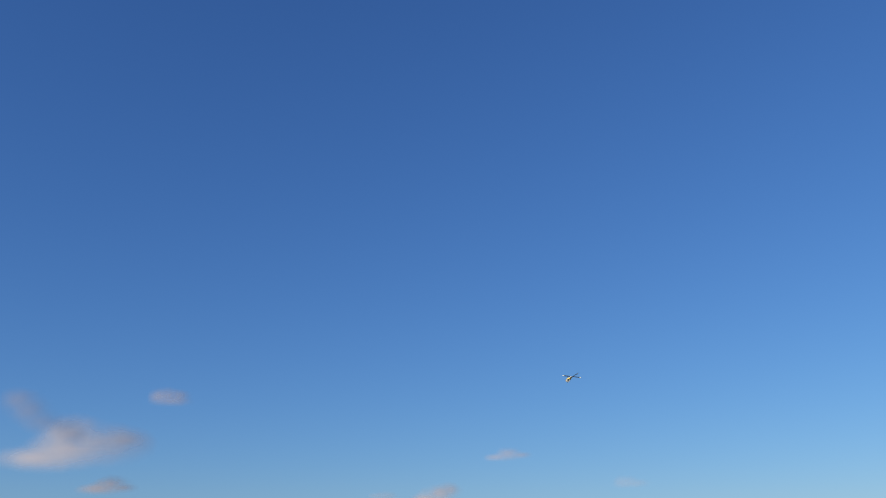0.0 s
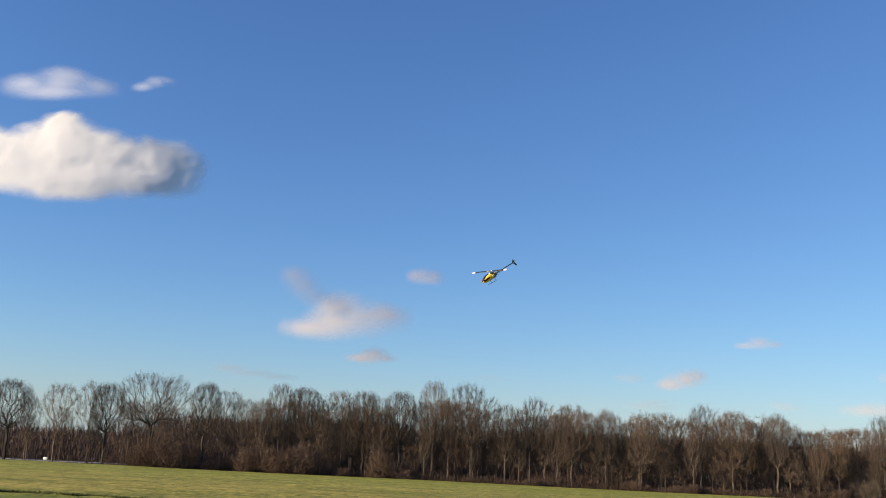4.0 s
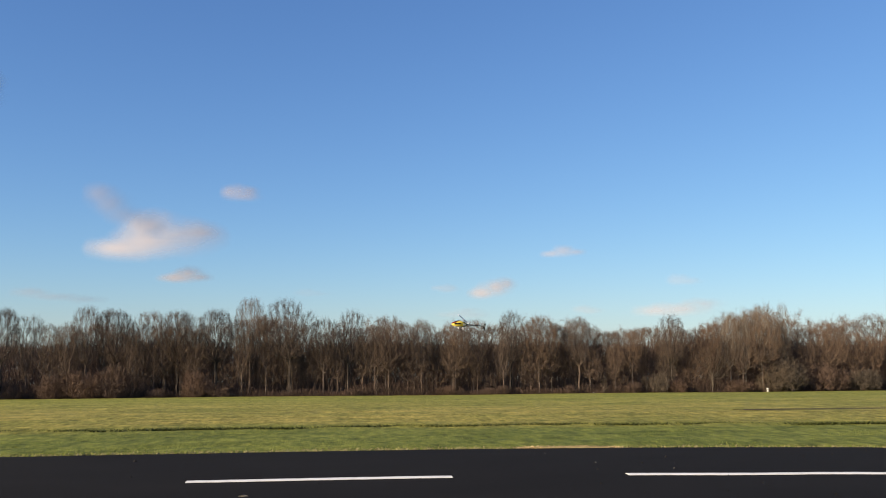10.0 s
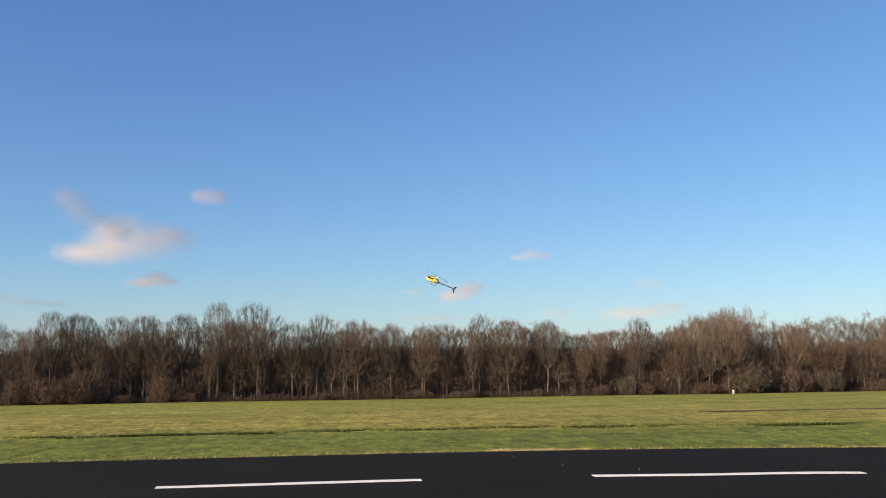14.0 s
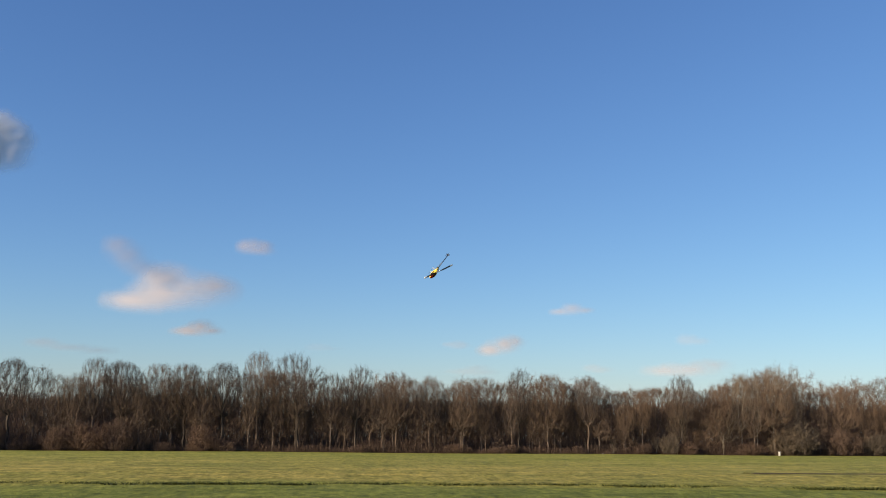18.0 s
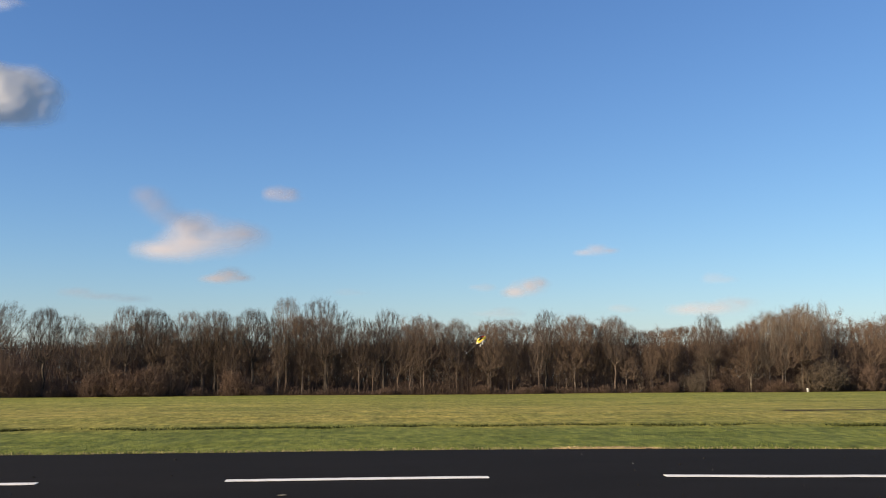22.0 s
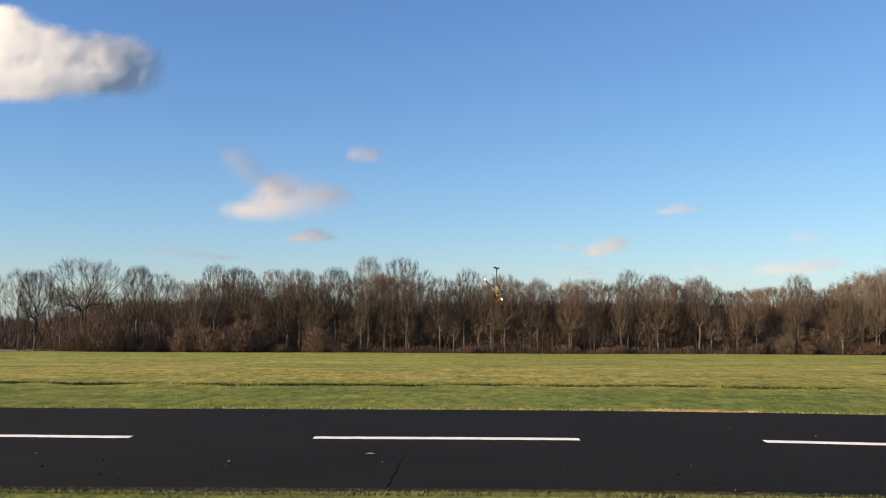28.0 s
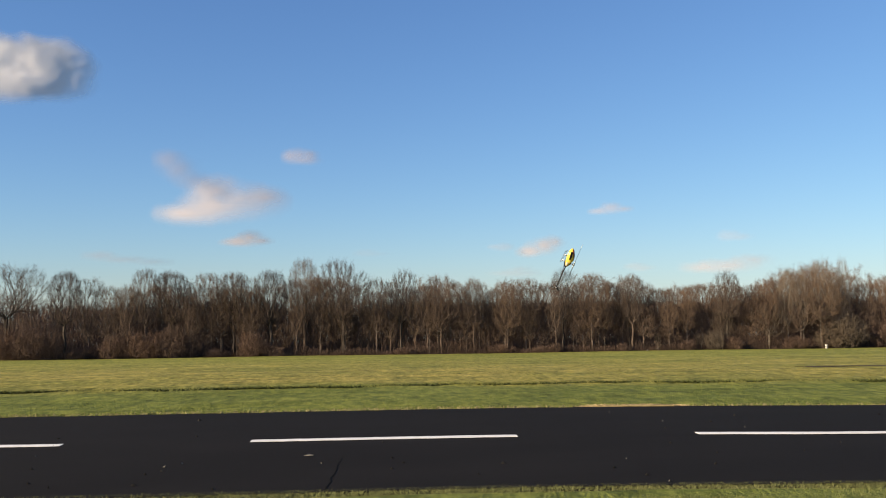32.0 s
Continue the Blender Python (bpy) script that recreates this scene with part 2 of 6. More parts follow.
# shade on the big limbs is put into this darker bark colour
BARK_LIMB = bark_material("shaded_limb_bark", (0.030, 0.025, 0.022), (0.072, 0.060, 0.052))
BARK_THICKET = bark_material("thicket_twigs", (0.060, 0.044, 0.037), (0.120, 0.088, 0.074))
BARK_RED = bark_material("red_brown_twigs", (0.078, 0.056, 0.043), (0.161, 0.115, 0.087))
BARK_PALE = bark_material("pale_bark", (0.064, 0.052, 0.041), (0.132, 0.107, 0.084))
# pale bark again, with sunlight added into its colour
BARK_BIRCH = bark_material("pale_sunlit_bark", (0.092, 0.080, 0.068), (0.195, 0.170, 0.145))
BARK_DARK = bark_material("bramble_stems", (0.035, 0.026, 0.023), (0.077, 0.058, 0.050))
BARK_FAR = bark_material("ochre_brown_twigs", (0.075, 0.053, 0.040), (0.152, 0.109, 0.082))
CONIFER = bark_material("conifer_needles", (0.012, 0.020, 0.010), (0.030, 0.042, 0.020))
LINE_PAINT = simple("white_line_paint", (0.74, 0.74, 0.72), 0.7, grain=0.10, scale=9)
CLOUD = cloud_material("cloud_vapour", (0.90, 0.885, 0.89))
CLOUD_THIN = cloud_material("thin_cloud_vapour", (0.64, 0.59, 0.595))
CLOUD_SMALL = cloud_material("small_cloud_vapour", (0.47, 0.42, 0.43))
YELLOW = simple("yellow_canopy_paint", (0.74, 0.57, 0.085), 0.25, grain=0.05)
RED = simple("red_canopy_paint", (0.24, 0.017, 0.011), 0.25, grain=0.05)
BLACK = simple("black_canopy_paint", (0.012, 0.012, 0.014), 0.2, grain=0.1)
CARBON = simple("carbon_fibre", (0.016, 0.016, 0.018), 0.35, grain=0.3, scale=120)
WHITE = simple("white_plastic", (0.78, 0.78, 0.76), 0.4, grain=0.05)
GREY = simple("dark_grey_plastic", (0.05, 0.05, 0.055), 0.4)
STEEL = simple("brushed_aluminium", (0.55, 0.55, 0.56), 0.35, 1.0)
EARTH = simple("bare_earth", (0.36, 0.27, 0.12), 0.95, grain=0.35, scale=12, spec=0.1)
CLOD, clod_tree, clod_bsdf = material("dark_clods", 0.95, spec=0.1)
clod_isle = clod_tree.nodes.new("ShaderNodeNewGeometry")
clod_tree.links.new(ramp(clod_tree, clod_isle.outputs["Random Per Island"], [(0.0, (0.006, 0.006, 0.006)), (0.84, (0.016, 0.015, 0.014)), (0.90, (0.12, 0.115, 0.10))]), clod_bsdf.inputs["Base Color"])
SOIL = simple("damp_soil", (0.070, 0.055, 0.030), 0.95, grain=0.5, scale=3, spec=0.1)
CRACK = simple("crack_filling", (0.006, 0.006, 0.006), 0.95, grain=0.3, spec=0.05)


# ---- mesh helpers ----
def mesh_of(name, verts, faces, mat, smooth=False):
    me = bpy.data.meshes.new(name)
    me.from_pydata([tuple(v) for v in verts], [], faces)
    me.materials.append(mat)
    if smooth:
        me.shade_smooth()
    return me


def tris_mesh(name, verts, mat):
    """A mesh of loose triangles from an array (n, 3, 3)."""
    verts = np.asarray(verts, dtype=np.float32).reshape(-1, 3)
    n = len(verts) // 3
    me = bpy.data.meshes.new(name)
    me.vertices.add(3 * n)
    me.vertices.foreach_set("co", verts.ravel())
    me.loops.add(3 * n)
    me.loops.foreach_set("vertex_index", np.arange(3 * n, dtype=np.int32))
    me.polygons.add(n)
    me.polygons.foreach_set("loop_start", np.arange(0, 3 * n, 3, dtype=np.int32))
    me.update(calc_edges=True)
    me.materials.append(mat)
    return me


def under(name, me, parent, label=""):
    ob = new(name, me)
    ob.parent = parent
    return tagged(ob, label)


def part(name, bm, mat, parent, label=""):
    me = bpy.data.meshes.new(name)
    bm.to_mesh(me)
    bm.free()
    me.materials.append(mat)
    me.shade_smooth()
    return under(name, me, parent, label)


def ground_z(x, y):
    """The level strip by the runway, then a meadow falling to the wood."""
    y = np.asarray(y, float)
    t = np.clip((y - 13.8) / (120.0 - 13.8), 0, 1)
    return -5.72 * t - 0.045 * np.maximum(y - 120.0, 0) - 0.03 * np.sin(np.asarray(x, float) * 0.13) * np.clip(t * 6, 0, 1)


def sway(x):
    """How far the runway and the mown strip bend towards the viewer at their right-hand end."""
    return 4.2 * np.tanh(0.011 * np.maximum(np.asarray(x, float), 0) ** 2 / 4.2)


# ---- ground ----
def build_ground():
    xs = np.concatenate([-np.geomspace(4000, 70, 14), np.linspace(-60, 60, 121), np.geomspace(70, 4000, 14)])
    ys = np.concatenate([[-4000, -1500, -500, -150, -60, -30, -15], np.linspace(-10, 7.6, 40), [7.90, 10.5, 13.30], np.linspace(13.5, 30, 60),
                         np.linspace(31, 130, 80), [150, 200, 300, 500, 900, 1700, 4000]])
    gx, gy = np.meshgrid(xs, ys)
    flat_y = gy
    gy = gy - sway(gx) * np.clip((gy + 40) / 38, 0, 1) * np.clip((110 - gy) / 70, 0, 1)
    gz = ground_z(gx, gy)
    rough = np.random.default_rng(3).normal(0, 0.012, gz.shape)
    off_road = (flat_y < 7.7) | (flat_y > 13.45)
    gz = gz + np.where(off_road, rough, -0.05)
    # the taller meadow begins with a low ragged bank
    edge = 20.6 + 0.25 * np.sin(gx * 0.31) + 0.15 * np.sin(gx * 1.7)
    gz = gz + np.where((flat_y > edge) & (flat_y < 119), 0.05, 0)
    n = len(xs)
    verts = np.stack([gx, gy, gz], -1).reshape(-1, 3)
    faces = [(r * n + c, r * n + c + 1, (r + 1) * n + c + 1, (r + 1) * n + c) for r in range(len(ys) - 1) for c in range(n - 1)]
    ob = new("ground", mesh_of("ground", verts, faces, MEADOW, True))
    tagged(ob, "winter meadow, green where mown and straw-yellow beyond", "grass field", kind="structure")


ROAD_NEAR, ROAD_FAR, LINE_Y = 7.86, 13.33, 10.594


def build_runway():
    rng = np.random.default_rng(5)
    xs = np.concatenate([np.linspace(-160, -30, 40), np.arange(-29.8, 30, 0.2), np.linspace(30.2, 160, 40)])
    near = ROAD_NEAR + np.cumsum(rng.normal(0, 0.012, len(xs))) * 0.3 + rng.normal(0, 0.012, len(xs))
    far = ROAD_FAR + np.cumsum(rng.normal(0, 0.012, len(xs))) * 0.3 + rng.normal(0, 0.015, len(xs))
    near -= near.mean() - ROAD_NEAR
    far -= far.mean() - ROAD_FAR
    near, far = near - sway(xs), far - sway(xs)
    v, f = [], []
    for x, a, b in zip(xs, near, far):
        v += [(x, a, -0.06), (x, a, 0.0), (x, (a + b) / 2, 0.012), (x, b, 0.0), (x, b, -0.06)]
    for i in range(len(xs) - 1):
        for k in range(4):
            f.append((i * 5 + k, i * 5 + 5 + k, i * 5 + 6 + k, i * 5 + 1 + k))
    ob = new("road", mesh_of("road", v, f, ASPHALT))
    tagged(ob, "dark asphalt runway strip with a dashed white centre line", "runway", kind="structure")
    # painted dashes, one object each
    for k in range(-14, 16):
        x0 = -1.62 + 5.06 * k
        length = 3.0 + (0.0 if k == 0 else rng.uniform(-0.04, 0.06))
        if k == 1:
            length = 3.25
        n = 24
        v, f = [], []
        wave = 0.0 if k == 0 else 0.02
        ph = rng.uniform(0, 6)
        for i in range(n + 1):
            x = x0 + length * i / n
            y = LINE_Y - float(sway(x)) + wave * math.sin(i * 0.35 + ph)
            a, b = y - 0.068 + rng.normal(0, 0.003), y + 0.068 + rng.normal(0, 0.004)
            v += [(x, a, 0.010), (x, a, 0.0165), (x, b, 0.0165), (x, b, 0.010)]
        for i in range(n):
            for j in range(3):
                f.append((i * 4 + j, i * 4 + 4 + j, i * 4 + 5 + j, i * 4 + 1 + j))
        f += [(0, 1, 2, 3), (n * 4 + 3, n * 4 + 2, n * 4 + 1, n * 4)]
        under("line_dash", mesh_of("line_dash", v, f, LINE_PAINT), ob, "white painted dash")


def build_road_litter():
    """Clods, leaves and clippings strewn on the asphalt, the crack, and the bare earth at its edge."""
    rng = np.random.default_rng(8)
    tri = []
    for _ in range(170):
        x, y = rng.uniform(-16, 18), rng.choice([rng.uniform(7.9, 10.3), rng.uniform(7.9, 13.2)])
        s = rng.uniform(0.008, 0.026)
        c = np.array([x, y - float(sway(x)), 0.018])
        ring = [c + (s * rng.uniform(0.7, 1.6) * math.cos(a), s * math.sin(a), -0.014) for a in np.arange(5) * 1.2566 + rng.uniform(0, 6)]
        top = c + (s * rng.uniform(-0.5, 0.5), 0, s * rng.uniform(0.1, 0.5))
        tri += [(ring[i], ring[(i + 1) % 5], top) for i in range(5)]
    ob = new("road_litter", tris_mesh("road_litter", tri, CLOD))
    tagged(ob, "scattered dry clods and clippings on the asphalt", "debris", kind="stuff")
    pts = [Vector((-0.545 - 0.06 * (k / 9) + rng.normal(0, 0.008) + 0.016 * math.sin(k * 1.9), 9.42 - 1.52 * k / 9, 0)) for k in range(10)]
    v, f = [], []
    for k, p in enumerate(pts):
        w = 0.002 + 0.005 * (k / 9)
        z = 0.012 * (p.y - ROAD_NEAR) / 2.735 + 0.003
        v += [(p.x - w, p.y, z), (p.x, p.y, z + 0.001), (p.x + w, p.y, z)]
    for k in range(9):
        f += [(k * 3, k * 3 + 1, k * 3 + 4, k * 3 + 3), (k * 3 + 1, k * 3 + 2, k * 3 + 5, k * 3 + 4)]
    under("crack", mesh_of("crack", v, f, CRACK), bpy.data.objects["road"], "black jagged crack in the asphalt")
    # pale leaf
    leaf = new("leaf", mesh_of("leaf", [(-0.94, 9.53, 0.018), (-0.89, 9.515, 0.032), (-0.83, 9.525, 0.02), (-0.88, 9.555, 0.026), (-0.89, 9.515, 0.018)],
                               [(0, 1, 3), (1, 2, 3), (0, 3, 4), (4, 3, 2)], simple("pale_leaf", (0.5, 0.46, 0.38), 0.8)))
    tagged(leaf, "pale dry leaf lying on the asphalt", "leaf")
    v, f = [], []
    for k in range(41):
        x = 2.92 + 1.10 * k / 40
        w = 0.14 * math.sin(math.pi * k / 40) ** 0.5 * rng.uniform(0.7, 1.3)
        q = ROAD_FAR - float(sway(x))
        v += [(x, q - 0.03, 0.004), (x, q + w * 0.5, 0.012 + rng.uniform(0, 0.025)), (x, q + w, -0.01)]
    for k in range(40):
        f += [(k * 3, k * 3 + 3, k * 3 + 4, k * 3 + 1), (k * 3 + 1, k * 3 + 4, k * 3 + 5, k * 3 + 2)]
    patch = new("earth_patch", mesh_of("earth_patch", v, f, EARTH, True))
    tagged(patch, "bare sandy earth at the edge of the asphalt", "soil", kind="stuff")


def blades(name, label, rng, x, y, height, width, mat, lean=0.5):
    """Grass blades, one leaning triangle each, at the places x, y."""
    n = len(x)
    y = y - sway(x) * np.clip((110 - y) / 70, 0, 1)
    z = ground_z(x, y)
    a = rng.uniform(0, 2 * np.pi, n)
    h = height * rng.uniform(0.5, 1.3, n)
    w = width * rng.uniform(0.6, 1.4, n)
    dx, dy = np.cos(a), np.sin(a)
    base = np.stack([x, y, z - 0.01], -1)
    side = np.stack([dx * w, dy * w, 0 * w], -1)
    b = rng.uniform(0, 2 * np.pi, n)
    l = rng.uniform(0, lean, n) * h
    tip = base + np.stack([np.cos(b) * l, np.sin(b) * l, h], -1)
    ob = new(name, tris_mesh(name, np.stack([base - side, base + side, tip], 1), mat))
    return tagged(ob, label, "grass", kind="stuff")


def build_grass():
    rng = np.random.default_rng(11)
    n = 170000
    x, y = rng.uniform(-9, 11, n), 7.92 - np.abs(rng.normal(0, 1.0, n))
    blades("grass", "short green grass along the runway edge", rng, x, y, 0.019, 0.0026, BLADE_VERGE, 1.8)
    n = 80000
    x, y = rng.uniform(-30, 34, n), 13.36 + 7.3 * rng.uniform(0, 1, n) ** 1.25
    blades("grass", "mown green grass strip beyond the runway", rng, x, y, 0.018, 0.006, BLADE_MOWN, 2.6)
    n = 10000
    x, y = rng.uniform(-30, 34, n), 13.34 + np.abs(rng.normal(0, 0.10, n))
    blades("grass", "dry straggling grass on the asphalt edge", rng, x, y, 0.03, 0.008, BLADE_STALE, 2.0)
    n = 1500
    x = 3.47 + 0.62 * np.sin(rng.uniform(-1.57, 1.57, n)) + rng.normal(0, 0.10, n)
    y = ROAD_FAR + 0.01 + np.abs(rng.normal(0, 0.05, n)) * (1 + 0.6 * np.sin(x * 9))
    blades("grass", "dead straw-coloured grass on bare earth", rng, x, y, 0.028, 0.010, STRAW, 2.4)
    n = 60000
    x = rng.uniform(-45, 55, n)
    y = 20.65 + 0.25 * np.sin(x * 0.31) + 0.15 * np.sin(x * 1.7) + np.abs(rng.normal(0, 0.5, n))
    blades("grass", "taller dry meadow grass at the mowing edge", rng, x, y, 0.050, 0.010, BLADE_DRY, 1.3)
    # green tussocks darkened to carry the shade line under the taller grass
    n = 64000
    x = rng.uniform(-45, 55, n)
    y = 20.45 + 0.25 * np.sin(x * 0.31) + 0.15 * np.sin(x * 1.7) + np.abs(rng.normal(0, 0.34, n)) * (0.7 + 0.3 * np.sin(x * 0.9))
    ragged = np.sin(x * 1.3 + 2 * np.sin(x * 0.37)) + np.sin(x * 3.1) + rng.normal(0, 0.8, n)
    x, y = x[ragged > -1.5], y[ragged > -1.5]
    blades("grass", "dark green tussocks along the mowing edge, with painted-in shade", rng, x, y, 0.062, 0.022, BLADE_SHADED, 1.9)
    v, f = [], []
    for k in range(121):
        x = 14.0 + 32 * k / 120
        y = 31.3 - 0.45 * float(sway(x)) + 0.12 * math.sin(x * 0.6) + 0.05 * math.sin(x * 2.9)
        w = 0.36 + 0.16 * math.sin(x * 1.7) * math.sin(x * 0.7 + 1) + rng.uniform(0, 0.08)
        for q, up in ((-w, 0.055), (-w * 0.4, 0.075), (w * 0.5, 0.075), (w, 0.055)):
            v.append((x, y + q, float(ground_z(x, y + q)) + up))
    f = [(k * 4 + j, k * 4 + 4 + j, k * 4 + 5 + j, k * 4 + 1 + j) for k in range(120) for j in range(3)]
    rut = new("wheel_rut", mesh_of("wheel_rut", v, f, SOIL, True))
    tagged(rut, "dark bare wheel rut across the meadow", "soil", kind="stuff")
    n = 250000
    y = 21 + 55 * rng.uniform(0, 1, n) ** 1.9
    x = rng.uniform(-0.68, 0.8, n) * y
    clump = np.sin(x * 0.9 + 3 * np.sin(y * 0.7)) + np.sin(y * 2.3 + 2 * np.sin(x * 0.35)) + rng.normal(0, 0.6, n)
    x, y = x[clump > 0.1], y[clump > 0.1]
    blades("grass", "rough straw-coloured meadow grass", rng, x, y, 0.060, 0.018, BLADE_DRY, 1.5)


build_ground()
build_runway()
build_road_litter()
build_grass()


# ---- trees ----
def unit(v):
    return v / (np.linalg.norm(v, axis=-1, keepdims=True) + 1e-9)


def tubes_between(a, b, ra, rb, n=4):
    """Tapered tubes, one for each row of a and b."""
    a, b = np.asarray(a, float).reshape(-1, 3), np.asarray(b, float).reshape(-1, 3)
    d = unit(b - a)
    s = unit(np.cross(d, (0.31, 0.87, 0.2)))
    t = np.cross(d, s)
    ang = np.arange(n) * 2 * np.pi / n
    ring = np.cos(ang)[None, :, None] * s[:, None] + np.sin(ang)[None, :, None] * t[:, None]
    lo = a[:, None] + ring * np.asarray(ra).reshape(-1, 1, 1)
    hi = b[:, None] + ring * np.asarray(rb).reshape(-1, 1, 1)
    lo2, hi2 = np.roll(lo, -1, 1), np.roll(hi, -1, 1)
    return np.concatenate([np.stack([lo, lo2, hi2], 2).reshape(-1, 3, 3), np.stack([lo, hi2, hi], 2).reshape(-1, 3, 3)])


def slivers(rng, start, end, width):
    """The finest twigs, far too thin to show a thickness."""
    s = unit(np.cross(end - start, rng.normal(0, 1, start.shape))) * width
    return np.stack([start - s, start + s, end], 1)


def spikes(start, end, width):
    """Slim three-sided spikes."""
    d = end - start
    s = unit(np.cross(d, (0.3, 0.5, 0.8))) * width
    t = unit(np.cross(d, s)) * width
    p, q, r = start + s, start - 0.5 * s + 0.87 * t, start - 0.5 * s - 0.87 * t
    return np.stack([np.stack([p, q, end], 1), np.stack([q, r, end], 1), np.stack([r, p, end], 1)], 1).reshape(-1, 3, 3)


def crown_points(rng, lobes, n, shell):
    """Points in a union of egg-shaped lobes (x, y, z, half width, half depth, height above, height below), the outside favoured."""
    size = np.array([w * d * (u + l) for _, _, _, w, d, u, l in lobes])
    pick = rng.choice(len(lobes), n, p=size / size.sum())
    way = unit(rng.normal(0, 1, (n, 3)))
    way = way / (np.abs(way) ** 2.7).sum(1, keepdims=True) ** (1 / 2.7)
    r = np.where(rng.uniform(0, 1, n) < shell, rng.uniform(0.82, 1.0, n), rng.uniform(0.1, 1, n) ** 0.45)
    L = np.array(lobes)[pick]
    up = np.where(way[:, 2] > 0, L[:, 5], L[:, 6])
    return np.stack([L[:, 0] + way[:, 0] * L[:, 3] * r, L[:, 1] + way[:, 1] * L[:, 4] * r, L[:, 2] + way[:, 2] * up * r], -1)


def grow_tree(seed, lobes, fork, n=420, shell=0.5, thrift=0.45, stiff=1.3, girth=0.0075, power=0.5, twigs=7, reach=0.55, spread=0.34,
              lift=0.25, fine=2, twig_width=0.0075, lean=0.0, stems=1, low=0, height=12.0, thick=0.035):
    """A bare tree, 12 m tall: every point of the crown is joined to the limb that reaches it with the shortest way from the root,
    and limbs thicken with the twigs that they carry.
    fork: where the stem divides, over the height; thrift: how straight the limbs run from the fork; stems: stems from one stool."""
    rng = np.random.default_rng(seed)
    pts = crown_points(rng, [[v * height for v in l] for l in lobes], n, shell)
    place, road, way, parent = [np.array((0, 0, -0.3))], [0.0], [np.array((0, 0, 1.0))], [-1]

    def add(p, q):
        d = p - place[q]
        gap = float(np.linalg.norm(d))
        place.append(p), road.append(road[q] + gap), way.append(d / (gap + 1e-9)), parent.append(q)
        return len(place) - 1

    for s in range(stems):
        a = 2 * math.pi * s / stems + rng.uniform(0, 1)
        fan = 0.0 if stems == 1 else rng.uniform(0.06, 0.13)
        q, top = 0, height * fork * rng.uniform(0.9, 1.1)
        for i in range(1, 7):
            f = i / 6
            q = add(np.array((lean * top * f + math.cos(a) * fan * top * f ** 1.3, math.sin(a) * fan * top * f ** 1.3, top * f)) + rng.normal(0, 0.0045, 3) * height * (i < 6), q)
    heart = np.mean([p for p in place[1:] if p[2] > 0.75 * height * fork], 0)
    pts = pts[np.argsort(np.linalg.norm(pts - heart, axis=1))]
    pts = pts[pts[:, 2] > 0.55 * fork * height]
    cap = 8 * len(pts) + 60
    P, R, D, W = np.zeros((cap, 3)), np.zeros(cap), np.zeros((cap, 3)), np.zeros((cap, 3))
    core = heart - (0, 0, 0.14 * height)
    out = np.zeros(cap)
    k = len(place)
    P[:k], R[:k], D[:k] = place, road, way
    W[:k], out[:k] = unit(P[:k] - core), np.linalg.norm(P[:k] - core, axis=1)
    pts = pts[np.argsort(np.linalg.norm(pts - core, axis=1))]
    first = max(1, k - 6 * stems + 3) if stems == 1 else 1
    for p in pts:
        d = p - P[first:k]
        gap = np.linalg.norm(d, axis=1) + 1e-9
        turn = 0.5 * (1 - (d * D[first:k]).sum(1) / gap) + 0.5 * (1 - (d * W[first:k]).sum(1) / gap)
        cost = gap ** 1.15 * (1 + stiff * turn) + thrift * R[first:k] + 2.0 * np.maximum(0, P[first:k, 2] - p[2] + 0.2)
        cost += np.where(P[first:k, 2] < 0.7 * fork * height, 3.0, 0.0)
        cost += np.where(out[first:k] > 0.93 * np.linalg.norm(p - core), 2.0, 0.0)
        q = first + int(cost.argmin())
        gap = float(np.linalg.norm(p - P[q]))
        steps = max(1, min(7, int(gap / 0.5)))
        bend = P[q] + (0.6 * D[q] + 0.4 * W[q]) * gap * 0.38 + rng.normal(0, 0.035, 3) * gap
        root = P[q].copy()
        for i in range(1, steps + 1):
            f = i / steps
            spot = (1 - f) ** 2 * root + 2 * f * (1 - f) * bend + f * f * p + (rng.normal(0, 0.035, 3) * gap / steps if i < steps else 0)
            q = add(spot, q)
            P[k], R[k], D[k], W[k], out[k] = place[q], road[q], way[q], unit(place[q] - core), np.linalg.norm(place[q] - core)
            k += 1
    parent = np.array(parent)
    carry = np.zeros(k)
    kids = np.bincount(parent[1:], minlength=k)
    carry[kids == 0] = 1
    for i in range(k - 1, 0, -1):
        carry[parent[i]] += carry[i]
    r = girth * np.maximum(carry, 1) ** power
    foot = np.arange(1, k)
    a, b, ra, rb = P[parent[foot]], P[foot], np.minimum(r[parent[foot]], r[foot] * 1.35), r[foot]
    bulk, slim = rb > thick, (rb <= thick) & (rb > girth * 1.2)
    stem = tubes_between(a[bulk], b[bulk], ra[bulk], rb[bulk], 5)
    limbs = [tubes_between(a[slim], b[slim], ra[slim], rb[slim], 3)]
    hair = rb <= girth * 1.2
    limbs.append(slivers(rng, a[hair], b[hair], girth * 0.9))
    near = np.flatnonzero((carry <= 2) & (np.arange(k) > 6 * stems))
    root = np.repeat(near, twigs)
    m = len(root)
    start = P[root] - (P[root] - P[parent[root]]) * rng.uniform(0, 1, (m, 1))
    aim = unit(unit(D[root] + rng.normal(0, spread, (m, 3))) + (0, 0, lift))
    end = start + aim * reach * rng.uniform(0.35, 1.0, (m, 1))
    limbs.append(slivers(rng, start, end, twig_width))
    for _ in range(fine):
        q = start + (end - start) * rng.uniform(0.2, 0.85, (m, 1))
        aim2 = unit(aim + rng.normal(0, 0.36, (m, 3)))
